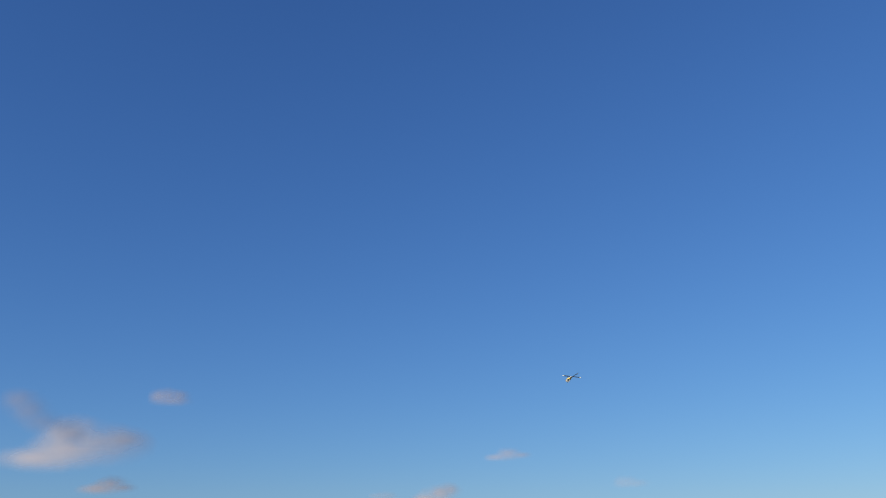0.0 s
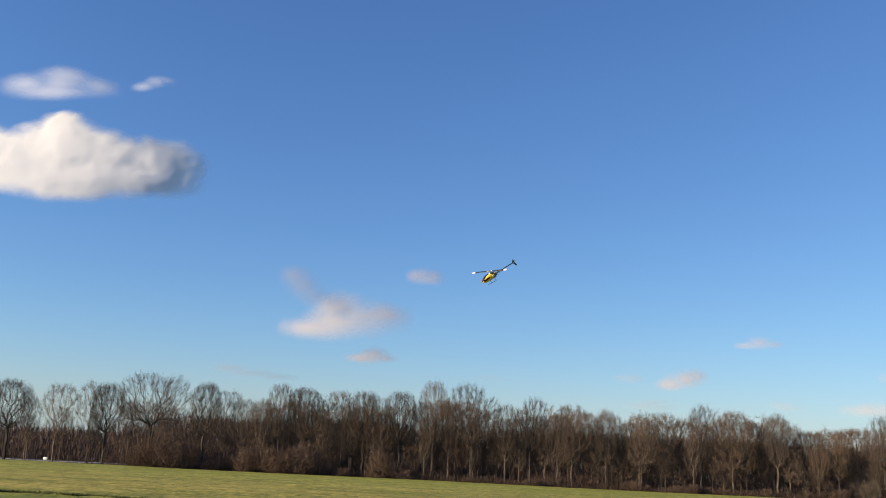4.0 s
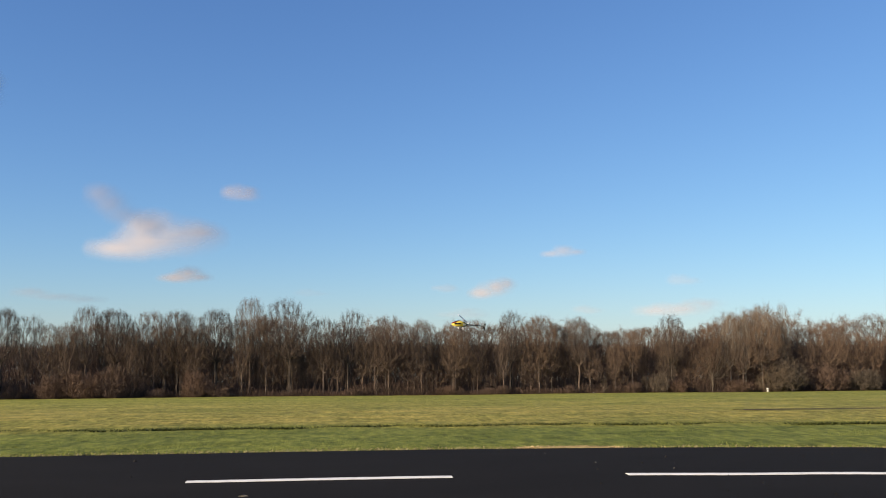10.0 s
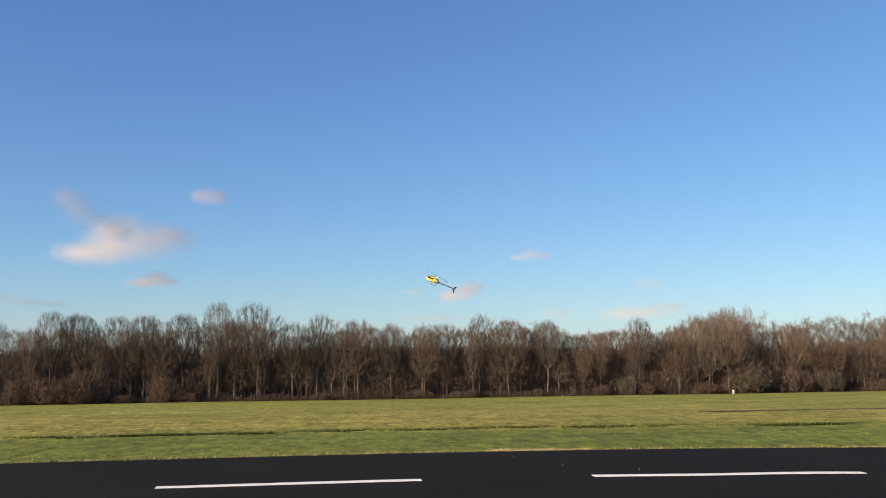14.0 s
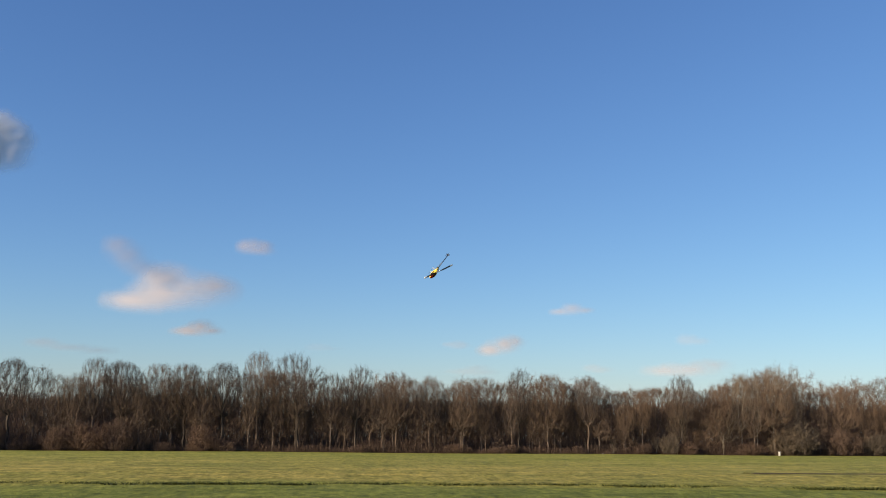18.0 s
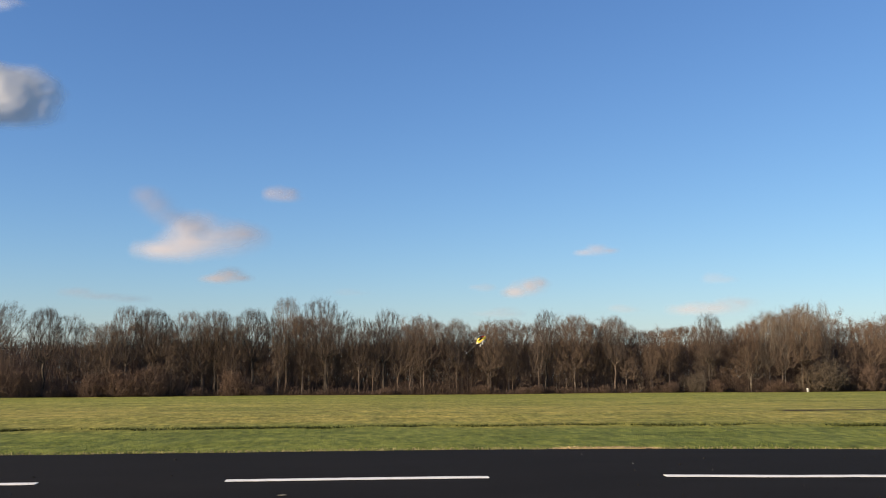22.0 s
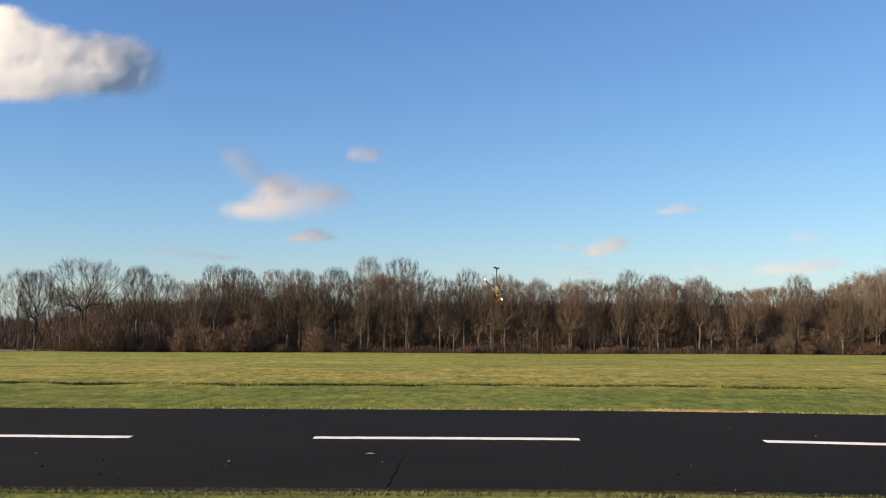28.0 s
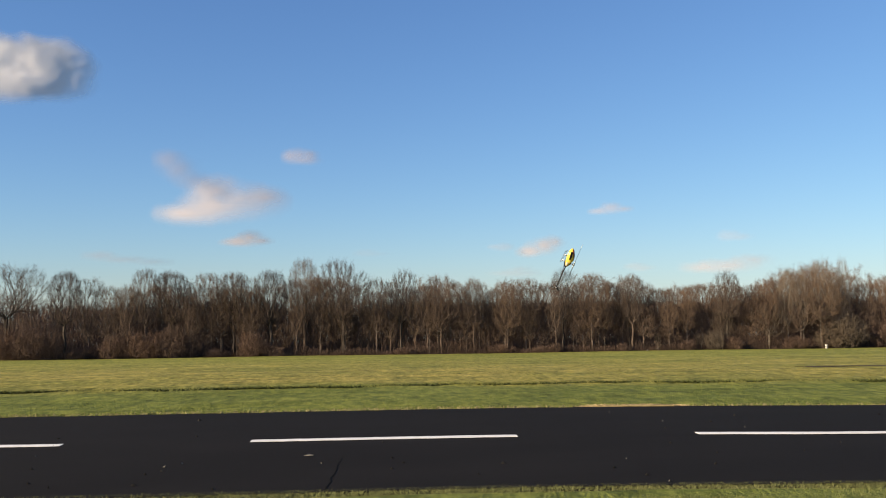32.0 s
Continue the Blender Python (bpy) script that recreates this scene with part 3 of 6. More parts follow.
        limbs.append(slivers(rng, q, q + aim2 * reach * rng.uniform(0.2, 0.55, (m, 1)), twig_width * 0.8))
    if low:
        # thin shoots up the stem
        z = rng.uniform(0.05, fork + 0.1, low) * height
        turn = rng.uniform(0, 6.28, low)
        l = rng.uniform(0.4, 1.6, low)
        q = np.stack([lean * z, 0 * z, z], -1)
        limbs.append(slivers(rng, q, q + np.stack([np.cos(turn) * l, np.sin(turn) * l, l * 0.8], -1), 0.011))
    limbs = np.concatenate(limbs)
    even = height / float(np.percentile(limbs[:, 2, 2], 98.8))
    return stem * even, limbs * even


def tree_thing(label, bark, crown_bark, *shape, **more):
    stem, limbs = grow_tree(*shape, **more)
    base = new("tree")
    under("trunk", tris_mesh("trunk", stem, bark), base)
    under("crown", tris_mesh("crown", limbs, crown_bark), base)
    return tagged(base, label, "tree", "trees along the edge of the wood")


# the skyline of the wood: sideways and upward slopes seen from the runway
SKYLINE = [(-0.80, 0.030), (-0.593, 0.0325), (-0.566, 0.0335), (-0.549, 0.014), (-0.524, 0.024), (-0.478, 0.0295), (-0.45, 0.033), (-0.428, 0.038), (-0.384, 0.038),
           (-0.365, 0.027), (-0.343, 0.037), (-0.326, 0.0235), (-0.274, 0.033), (-0.24, 0.036), (-0.209, 0.029), (-0.165, 0.033), (-0.115, 0.038),
           (-0.09, 0.046), (-0.059, 0.0425), (-0.03, 0.027), (-0.012, 0.0195), (0.01, 0.0257), (0.104, 0.0217), (0.135, 0.0245), (0.247, 0.0265),
           (0.294, 0.022), (0.313, 0.0155), (0.334, 0.0205), (0.373, 0.0227), (0.414, 0.02), (0.448, 0.0303), (0.489, 0.038), (0.524, 0.0354),
           (0.540, 0.0225), (0.560, 0.0215), (0.576, 0.0290), (0.602, 0.0280), (0.62, 0.0330), (0.64, 0.0310), (0.66, 0.0345), (0.676, 0.0390), (0.70, 0.0360), (0.778, 0.0355), (0.80, 0.0260), (0.828, 0.0320), (0.88, 0.0350), (0.9035, 0.0470),
           (0.964, 0.0564), (1.015, 0.0540), (1.0445, 0.0413), (1.06, 0.0388), (1.089, 0.0489), (1.4, 0.05)]
SKY_AZ, SKY_EL = [a for a, _ in SKYLINE], [e for _, e in SKYLINE]


def skyline(az):
    return float(np.interp(az, SKY_AZ, SKY_EL))


def build_trees():
    rng = np.random.default_rng(21)
    H = 12.0
    grey_label, brown_label = "bare grey-brown deciduous tree at the meadow's edge", "bare tree with a dense red-brown twiggy crown"
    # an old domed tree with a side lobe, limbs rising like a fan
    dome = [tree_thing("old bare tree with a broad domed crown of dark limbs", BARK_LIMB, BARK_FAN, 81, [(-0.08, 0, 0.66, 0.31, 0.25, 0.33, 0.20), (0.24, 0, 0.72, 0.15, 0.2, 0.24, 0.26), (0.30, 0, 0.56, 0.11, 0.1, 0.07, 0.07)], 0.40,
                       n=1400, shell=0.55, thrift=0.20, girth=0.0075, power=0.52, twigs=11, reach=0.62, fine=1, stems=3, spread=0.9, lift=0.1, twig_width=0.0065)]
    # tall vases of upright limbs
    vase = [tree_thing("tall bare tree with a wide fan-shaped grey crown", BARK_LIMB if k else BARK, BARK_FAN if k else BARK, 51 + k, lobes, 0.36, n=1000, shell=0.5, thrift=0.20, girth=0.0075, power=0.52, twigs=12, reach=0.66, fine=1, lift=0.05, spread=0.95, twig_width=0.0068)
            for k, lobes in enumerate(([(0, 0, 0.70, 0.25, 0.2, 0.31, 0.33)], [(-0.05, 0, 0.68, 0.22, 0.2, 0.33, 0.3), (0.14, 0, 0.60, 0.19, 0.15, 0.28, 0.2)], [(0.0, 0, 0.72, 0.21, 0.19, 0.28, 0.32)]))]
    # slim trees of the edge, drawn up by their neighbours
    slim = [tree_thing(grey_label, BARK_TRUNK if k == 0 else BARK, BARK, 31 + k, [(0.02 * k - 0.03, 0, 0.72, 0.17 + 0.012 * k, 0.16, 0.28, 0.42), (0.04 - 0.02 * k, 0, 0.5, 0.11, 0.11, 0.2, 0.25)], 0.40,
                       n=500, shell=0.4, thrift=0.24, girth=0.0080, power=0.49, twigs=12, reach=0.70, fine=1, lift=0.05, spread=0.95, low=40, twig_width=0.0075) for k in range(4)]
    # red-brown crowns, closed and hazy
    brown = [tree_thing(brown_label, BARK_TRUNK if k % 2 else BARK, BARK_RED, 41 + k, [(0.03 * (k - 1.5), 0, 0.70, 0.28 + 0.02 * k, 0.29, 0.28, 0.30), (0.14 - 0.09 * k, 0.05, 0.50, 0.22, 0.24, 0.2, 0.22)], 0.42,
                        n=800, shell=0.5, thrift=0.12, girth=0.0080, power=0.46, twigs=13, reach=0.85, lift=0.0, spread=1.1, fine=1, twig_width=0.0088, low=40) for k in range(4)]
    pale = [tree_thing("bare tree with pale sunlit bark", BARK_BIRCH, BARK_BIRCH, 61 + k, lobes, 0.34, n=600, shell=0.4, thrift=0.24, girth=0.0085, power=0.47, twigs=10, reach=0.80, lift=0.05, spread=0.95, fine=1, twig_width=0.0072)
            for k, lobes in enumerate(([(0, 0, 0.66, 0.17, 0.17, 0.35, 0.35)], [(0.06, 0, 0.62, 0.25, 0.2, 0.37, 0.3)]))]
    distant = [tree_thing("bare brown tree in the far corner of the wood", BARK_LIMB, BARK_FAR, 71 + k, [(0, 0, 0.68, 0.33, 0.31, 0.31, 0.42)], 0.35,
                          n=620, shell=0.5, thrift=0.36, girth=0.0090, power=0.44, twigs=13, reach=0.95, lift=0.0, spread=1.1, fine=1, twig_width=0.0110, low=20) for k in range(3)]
    # younger trees that fill the gaps with a brown haze of twigs
    young = [tree_thing("young bare tree with a loose brown haze of twigs", BARK, BARK_RED, 111 + k, [(0.04 * k - 0.04, 0, 0.66, 0.30, 0.26, 0.34, 0.40), (0.1 - 0.1 * k, 0, 0.42, 0.26, 0.22, 0.2, 0.24)], 0.34,
                        n=360, shell=0.35, thrift=0.15, girth=0.0085, power=0.44, twigs=9, reach=1.15, lift=0.0, spread=1.1, fine=1, twig_width=0.0095, low=30) for k in range(3)]
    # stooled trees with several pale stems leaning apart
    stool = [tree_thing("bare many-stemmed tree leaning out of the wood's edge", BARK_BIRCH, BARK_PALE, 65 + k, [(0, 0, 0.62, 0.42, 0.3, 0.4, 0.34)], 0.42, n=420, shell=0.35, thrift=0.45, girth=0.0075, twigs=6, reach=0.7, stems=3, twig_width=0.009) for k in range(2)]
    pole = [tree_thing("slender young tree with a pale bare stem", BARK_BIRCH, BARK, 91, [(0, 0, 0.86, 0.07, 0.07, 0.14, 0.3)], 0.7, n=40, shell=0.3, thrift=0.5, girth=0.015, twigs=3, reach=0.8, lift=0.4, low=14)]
    used = set()

    def put(kind, az, top, y=None, wide=1.0, turn=None):
        y = y if y is not None else 120 + rng.uniform(0.3, 3.0)
        x = az * y
        z = float(ground_z(x, y))
        tall = 1.6 + top * y - z
        m = pose(x, y, z, 0, 0, rng.uniform(0, 360) if turn is None else turn) @ Matrix.Diagonal((tall / H * wide, tall / H * wide, tall / H, 1))
        if kind.name in used:
            return copy_thing(kind, m)
        used.add(kind.name)
        kind.matrix_basis = m
        return kind

    # trees that stand out along the edge: kind, sideways slope, slope of the top, width, turn
    for kind, az, top, wide, turn in (
            (vase[2], -0.640, 0.032, 1.1, 90), (vase[2], -0.575, 0.0345, 1.15, 0), (slim[0], -0.549, 0.012, 1.0, 0), (slim[2], -0.518, 0.0265, 1.1, 40),
            (slim[1], -0.478, 0.0300, 1.0, 10), (vase[2], -0.460, 0.0345, 0.85, 200), (dome[0], -0.408, 0.0415, 1.0, 0), (vase[2], -0.3475, 0.0395, 0.88, 120),
            (slim[3], -0.322, 0.026, 1.0, 70), (slim[2], -0.300, 0.0285, 1.1, 160), (slim[1], -0.281, 0.026, 1.0, 250), (vase[0], -0.262, 0.0355, 0.72, 30),
            (vase[2], -0.234, 0.0385, 1.05, 300), (slim[0], -0.214, 0.033, 1.0, 120), (brown[0], -0.192, 0.0300, 0.8, 0), (vase[2], -0.168, 0.0370, 0.9, 45),
            (slim[3], -0.150, 0.0365, 1.1, 190), (vase[2], -0.128, 0.0385, 0.85, 15), (vase[0], -0.092, 0.0475, 0.92, 0), (vase[1], -0.050, 0.0432, 1.0, 0),
            (brown[1], -0.013, 0.0230, 0.55, 0), (vase[1], 0.014, 0.0270, 0.80, 180), (slim[3], 0.043, 0.0258, 1.2, 80), (brown[2], 0.058, 0.0252, 0.7, 0),
            (vase[0], 0.094, 0.0242, 0.85, 200), (slim[1], 0.130, 0.0235, 1.1, 0), (slim[2], 0.152, 0.0240, 1.1, 90), (vase[1], 0.194, 0.0262, 0.78, 100),
            (brown[3], 0.226, 0.0262, 0.8, 60), (vase[0], 0.272, 0.0270, 0.95, 60), (brown[0], 0.312, 0.0140, 0.7, 0), (brown[1], 0.334, 0.0210, 0.95, 30),
            (vase[1], 0.380, 0.0225, 0.9, 260), (brown[2], 0.425, 0.0225, 0.9, 80),
            (pale[0], 0.450, 0.0305, 0.7, 30), (pale[0], 0.468, 0.0370, 0.6, 130), (pale[1], 0.488, 0.0405, 0.62, 0), (pale[1], 0.517, 0.0390, 0.5, 150)):
        put(kind, az, top, 120.4 + rng.uniform(0, 1.4), wide, turn)
    # the rest of the edge stands lower than the skyline between them
    az = -0.66
    while az < 1.25:
        az += rng.uniform(0.022, 0.032) if -0.30 < az < 0.72 else rng.uniform(0.030, 0.042)
        red = min(0.92, max(0.10, 0.20 + 1.8 * (az + 0.05)))
        kind = brown[rng.integers(4)] if rng.uniform() < red else slim[rng.integers(4)]
        drop = rng.uniform(0.003, 0.030)
        if az < -0.3:
            drop = rng.uniform(0.018, 0.045)
        elif az < -0.03:
            drop = rng.uniform(0.006, 0.022)
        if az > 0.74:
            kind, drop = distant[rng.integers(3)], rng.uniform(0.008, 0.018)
        put(kind, az, skyline(az) - drop, None, rng.uniform(0.85, 1.2))
    # a second row closes the skyline
    az = -0.30
    while az < 1.22:
        az += rng.uniform(0.016, 0.023) if az > -0.03 else rng.uniform(0.020, 0.030)
        kind = distant[rng.integers(3)] if az > 0.72 else (brown[rng.integers(4)] if az > -0.03 or rng.uniform() < 0.5 else slim[rng.integers(4)])
        drop = rng.uniform(-0.0035, 0.001) if az > -0.03 else rng.uniform(0.002, 0.012)
        put(kind, az, skyline(az) - drop, 125.5 + rng.uniform(-1, 2.5), rng.uniform(1.0, 1.3))
    az = -0.32
    while az < 0.72:
        az += rng.uniform(0.019, 0.029)
        put(young[rng.integers(3)], az, skyline(az) - (rng.uniform(0.006, 0.024) if az > -0.03 else rng.uniform(0.018, 0.038)), rng.uniform(120.8, 124.0), rng.uniform(1.0, 1.35))
    for kind, az, top, wide, turn in ((stool[0], 0.428, -0.010, 1.0, 0), (stool[1], 0.374, -0.016, 0.9, 60), (stool[0], 0.350, -0.022, 0.8, 160), (stool[1], 0.515, -0.012, 0.9, 200), (stool[0], 0.300, -0.020, 0.6, 90), (stool[1], 0.622, -0.030, 0.9, 20), (stool[0], 0.668, -0.012, 0.7, 70)):
        put(kind, az, top, 120.0, wide, turn)
    # slim pale stems at the very edge
    for az, top in ((-0.4218, -0.018), (-0.182, -0.012), (-0.1644, -0.006), (-0.212, -0.022), (-0.075, -0.015), (0.045, -0.012), (0.100, -0.008), (0.128, -0.014), (0.205, -0.010), (0.240, -0.012), (0.268, -0.016)):
        put(pole[0], az, top, 120.1, 1.0)
    # a spruce in the far corner
    spruce = new("tree")
    srng = np.random.default_rng(77)
    s, e = [], []
    for k in range(230):
        z0 = 1.5 + 10.5 * (k / 230) ** 0.9
        a = k * 2.4
        l = (12.5 - z0) * 0.25 * srng.uniform(0.7, 1.1)
        z = z0 + srng.uniform(-0.2, 0.2)
        tip, root = np.array((math.cos(a) * l, math.sin(a) * l, z - 0.2 * l)), np.array((0, 0, z))
        s.append(root), e.append(tip)
        for f in np.linspace(0.2, 0.95, 7):
            q = root + (tip - root) * f
            for b in (-1.0, 1.0):
                s.append(q), e.append(q + (math.cos(a + b) * l * 0.3, math.sin(a + b) * l * 0.3, -0.15))
    under("trunk", tris_mesh("trunk", tubes_between([(0, 0, -0.3)], [(0, 0, 12)], [0.16], [0.02], 6), BARK), spruce)
    under("crown", tris_mesh("crown", spikes(np.array(s), np.array(e), 0.05), CONIFER), spruce)
    tagged(spruce, "dark green spruce among bare trees", "tree", "trees along the edge of the wood")
    y = 127.0
    z = float(ground_z(0, y))
    k = (1.6 + 0.0410 * y - z) / 12.3
    spruce.matrix_basis = pose(0.851 * y, y, z) @ Matrix.Diagonal((k, k, k, 1))


def build_woodland():
    """The depth of the wood behind its edge, as one mass of stems and twigs."""
    rng = np.random.default_rng(91)
    forms = [grow_tree(101 + k, [(0, 0, 0.62, 0.24, 0.24, 0.38, 0.45)], 0.3, n=110, shell=0.3, thrift=0.4, girth=0.011, twigs=9, reach=1.0, lift=0.05, spread=1.0, fine=1, twig_width=0.013, low=20, thick=0.05) for k in range(4)]
    stand = []
    for _ in range(115):
        y = 128 + 34 * rng.uniform() ** 1.2
        az = rng.uniform(-0.85, 1.3)
        if az < -0.42 and (y < 145 or rng.uniform() < 0.5):
            continue
        x = az * y
        z = float(ground_z(x, y))
        k = max(3.0, 1.6 + (skyline(az) - rng.uniform(0.000, 0.006) - (0.026 if az < -0.3 else 0.014 if az < -0.03 else 0.0)) * y - z) / 12.0
        a = rng.uniform(0, 6.28)
        rot = np.array([[math.cos(a), -math.sin(a), 0], [math.sin(a), math.cos(a), 0], [0, 0, 1]]) * k
        for piece in forms[rng.integers(4)]:
            stand.append((piece @ rot.T + (x, y, z)).astype(np.float32))
    stand = np.concatenate(stand)
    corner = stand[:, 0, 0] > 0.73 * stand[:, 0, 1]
    ob = new("woodland", tris_mesh("woodland", stand[~corner], BARK_RED))
    tagged(ob, "dense bare brown winter wood behind the meadow", "wood", kind="stuff")
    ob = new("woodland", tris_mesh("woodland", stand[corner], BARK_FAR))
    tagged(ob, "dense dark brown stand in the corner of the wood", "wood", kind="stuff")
    # saplings and thicket between the stems
    n = 200000
    y = 121.5 + rng.uniform(0, 1, n) * 32
    az = rng.uniform(-0.8, 1.25, n)
    x = az * y
    z = ground_z(x, y)
    tall = (6.4 + 1.6 * np.sin(x * 0.19) * np.sin(x * 0.053 + 2)) * rng.uniform(0, 1, n) ** 1.15 * np.where(az < -0.46, 0.55, 1.0)
    keep = (az > -0.43) | (y > 143) | (rng.uniform(0, 1, n) < 0.06)
    x, y, z, tall = x[keep], y[keep], z[keep], tall[keep]
    n = len(x)
    start = np.stack([x, y, z + tall], -1)
    end = start + np.stack([rng.normal(0, 0.3, n), rng.normal(0, 0.3, n), rng.uniform(0.6, 1.5, n)], -1)
    thicket = new("thicket", tris_mesh("thicket", slivers(rng, start, end, 0.030), BARK_THICKET))
    tagged(thicket, "brown leafless thicket between the tree trunks", "undergrowth", kind="stuff")
    # the far depth of the wood, where stems close up
    n = 60000
    y = rng.uniform(150, 176, n)
    az = rng.uniform(-0.8, 1.25, n)
    x = az * y
    z = ground_z(x, y)
    tall = np.where(az < -0.40, 4.6, 7.6) * rng.uniform(0, 1, n)
    start = np.stack([x, y, z + tall], -1)
    end = start + np.stack([rng.normal(0, 0.5, n), rng.normal(0, 0.5, n), rng.uniform(0.8, 2.2, n)], -1)
    deep = new("thicket", tris_mesh("thicket", slivers(rng, start, end, 0.10), BARK_THICKET))
    tagged(deep, "dim brown depth of the leafless wood", "undergrowth", kind="stuff")
    # brambles and scrub at the foot of the wood
    n = 60000
    y = 120.2 + rng.uniform(0, 1, n) ** 1.5 * 9
    az = rng.uniform(-0.8, 1.25, n)
    x = az * y
    z = ground_z(x, y)
    keep = (az > -0.43) | (rng.uniform(0, 1, n) < 0.08)
    x, y, z = x[keep], y[keep], z[keep]
    n = len(x)
    tall = (0.5 + 1.3 * np.abs(np.sin(x * 0.23) * np.sin(x * 0.091 + 1.3)) + 0.10 * (y - 120)) * rng.uniform(0.3, 1, n)
    start = np.stack([x, y, z + tall * rng.uniform(0, 0.7, n)], -1)
    end = start + np.stack([rng.normal(0, 0.25, n), rng.normal(0, 0.25, n), tall * 0.4 + 0.1], -1)
    n = 90000
    x = rng.uniform(-0.46, 1.1, n) * 120.6
    y = 119.7 + rng.uniform(0, 2.4, n)
    rise = 0.45 + 0.5 * np.sin(x * 0.31 + 1.1 * np.sin(x * 0.12)) ** 2 + 1.3 * np.clip(np.sin(x * 0.083 + 0.6) * np.sin(x * 0.21), 0, 1)
    tall = rise * rng.uniform(0, 1, n) ** 1.4 * (0.55 + 0.45 * np.minimum(1, (y - 119.7) / 0.8))
    first = np.stack([x, y, ground_z(x, y) + tall - 0.05], -1)
    last = first + np.stack([rng.normal(0, 0.12, n), rng.normal(0, 0.12, n), rng.uniform(0.12, 0.40, n)], -1)
    low = new("undergrowth", tris_mesh("undergrowth", slivers(rng, first, last, 0.013), BARK_SCRUB))
    tagged(low, "red-brown tangle of leafless scrub along the wood's edge", "undergrowth", kind="stuff")
    scrub = new("undergrowth", tris_mesh("undergrowth", slivers(rng, start, end, 0.022), BARK_DARK))
    tagged(scrub, "dark brambles and scrub at the foot of the wood", "undergrowth", kind="stuff")


def build_bushes():
    rng = np.random.default_rng(14)
    forms = []
    for k in range(3):
        # stems spring from the ground and end in a mound of fine twigs
        stem, limbs = grow_tree(200 + k, [(-0.35 + 0.1 * k, 0, 0.42, 0.45, 0.5, 0.50, 0.40), (0.30, 0.1, 0.36, 0.50, 0.45, 0.40 + 0.06 * k, 0.34), (0.05 * k, -0.1, 0.48, 0.35, 0.4, 0.52, 0.45)], 0.06, n=460, shell=0.35, thrift=0.6, girth=0.004, twigs=13, reach=0.32, spread=0.9, lift=0.15, fine=1, twig_width=0.0055, stems=7, height=1.7, thick=0.012)
        forms.append((tris_mesh("stem", stem, BARK_THICKET), tris_mesh("crown", limbs, BARK_BUSH), tris_mesh("crown", limbs, BARK_PALE)))
    spots = [(-0.418, 2.9, 0), (-0.402, 4.0, 0), (-0.382, 4.6, 0), (-0.360, 3.6, 0), (-0.294, 2.9, 0), (-0.274, 3.5, 0), (-0.252, 3.4, 0), (-0.236, 3.9, 0), (-0.222, 2.9, 0), (-0.147, 3.3, 0), (-0.132, 2.2, 0),
             (0.02, 1.2, 0), (0.125, 1.5, 0), (0.168, 1.2, 0), (0.185, 1.5, 0), (0.26, 1.3, 0), (0.335, 1.7, 0), (0.365, 2.6, 1), (0.386, 2.1, 0),
             (0.46, 2.0, 0), (0.505, 3.6, 1), (0.520, 4.4, 1), (0.56, 3.8, 0), (0.575, 3.3, 0), (0.608, 3.0, 1), (0.622, 2.8, 1), (0.68, 2.2, 0),
             (-0.33, 1.7, 0), (-0.19, 1.4, 0)]
    for az, tall, tone in spots:
        y = 119.7 + rng.uniform(0, 0.5)
        bush = new("bush")
        f = forms[rng.integers(3)]
        under("stem", f[0], bush)
        under("crown", f[2] if tone else f[1], bush)
        k = tall / 1.70
        bush.matrix_basis = pose(az * y, y, float(ground_z(az * y, y)), 0, 0, rng.uniform(0, 360)) @ Matrix.Diagonal((k * 0.98, k * 0.98, k, 1) if tall > 2.2 else (k * 1.5, k * 1.2, k * 0.85, 1))
        tagged(bush, "pale twiggy bush at the wood's edge" if tone else "rounded red-brown leafless bush at the wood's edge", "bush", "bushes at the wood's edge")
    # a heap of cut pale branches, and a fallen limb
    for az0, az1, rise, count in ((-0.1316, -0.0987, 0.7, 15), (0.293, 0.312, 1.1, 4)):
        heap = new("fallen_branch")
        hrng = np.random.default_rng(count)
        x0, x1 = az0 * 119.7, az1 * 119.7
        mid = (x0 + x1) / 2
        limb, twig = [], []
        for _ in range(count):
            p = np.array((hrng.uniform(x0, mid) - mid, hrng.uniform(-0.3, 0.4), hrng.uniform(0.02, 0.2)))
            q = np.array((hrng.uniform(mid, x1) - mid, hrng.uniform(-0.3, 0.4), hrng.uniform(0.3, 1.2) * rise))
            if hrng.uniform() < 0.4 and count > 5:
                p[2], q[2] = q[2], p[2]
            mid_q = (p + q) / 2 + (0, 0, hrng.normal(0, 0.08))
            limb.append(tubes_between([p, mid_q], [mid_q, q], [0.045, 0.03], [0.03, 0.012], 5))
            start = np.repeat([mid_q], 6, 0)
            twig.append(slivers(hrng, start, start + hrng.normal(0, 0.5, (6, 3)) * (1, 0.4, 0.5) + (0, 0, 0.35), 0.018))
        under("limb", tris_mesh("limb", np.concatenate(limb), BARK_PALE), heap)
        under("twig", tris_mesh("twig", np.concatenate(twig), BARK_PALE), heap)
        heap.matrix_basis = pose(mid, 119.9, float(ground_z(mid, 119.9)))
        tagged(heap, "pale fallen branches lying at the foot of the wood", "branch", "fallen branches")


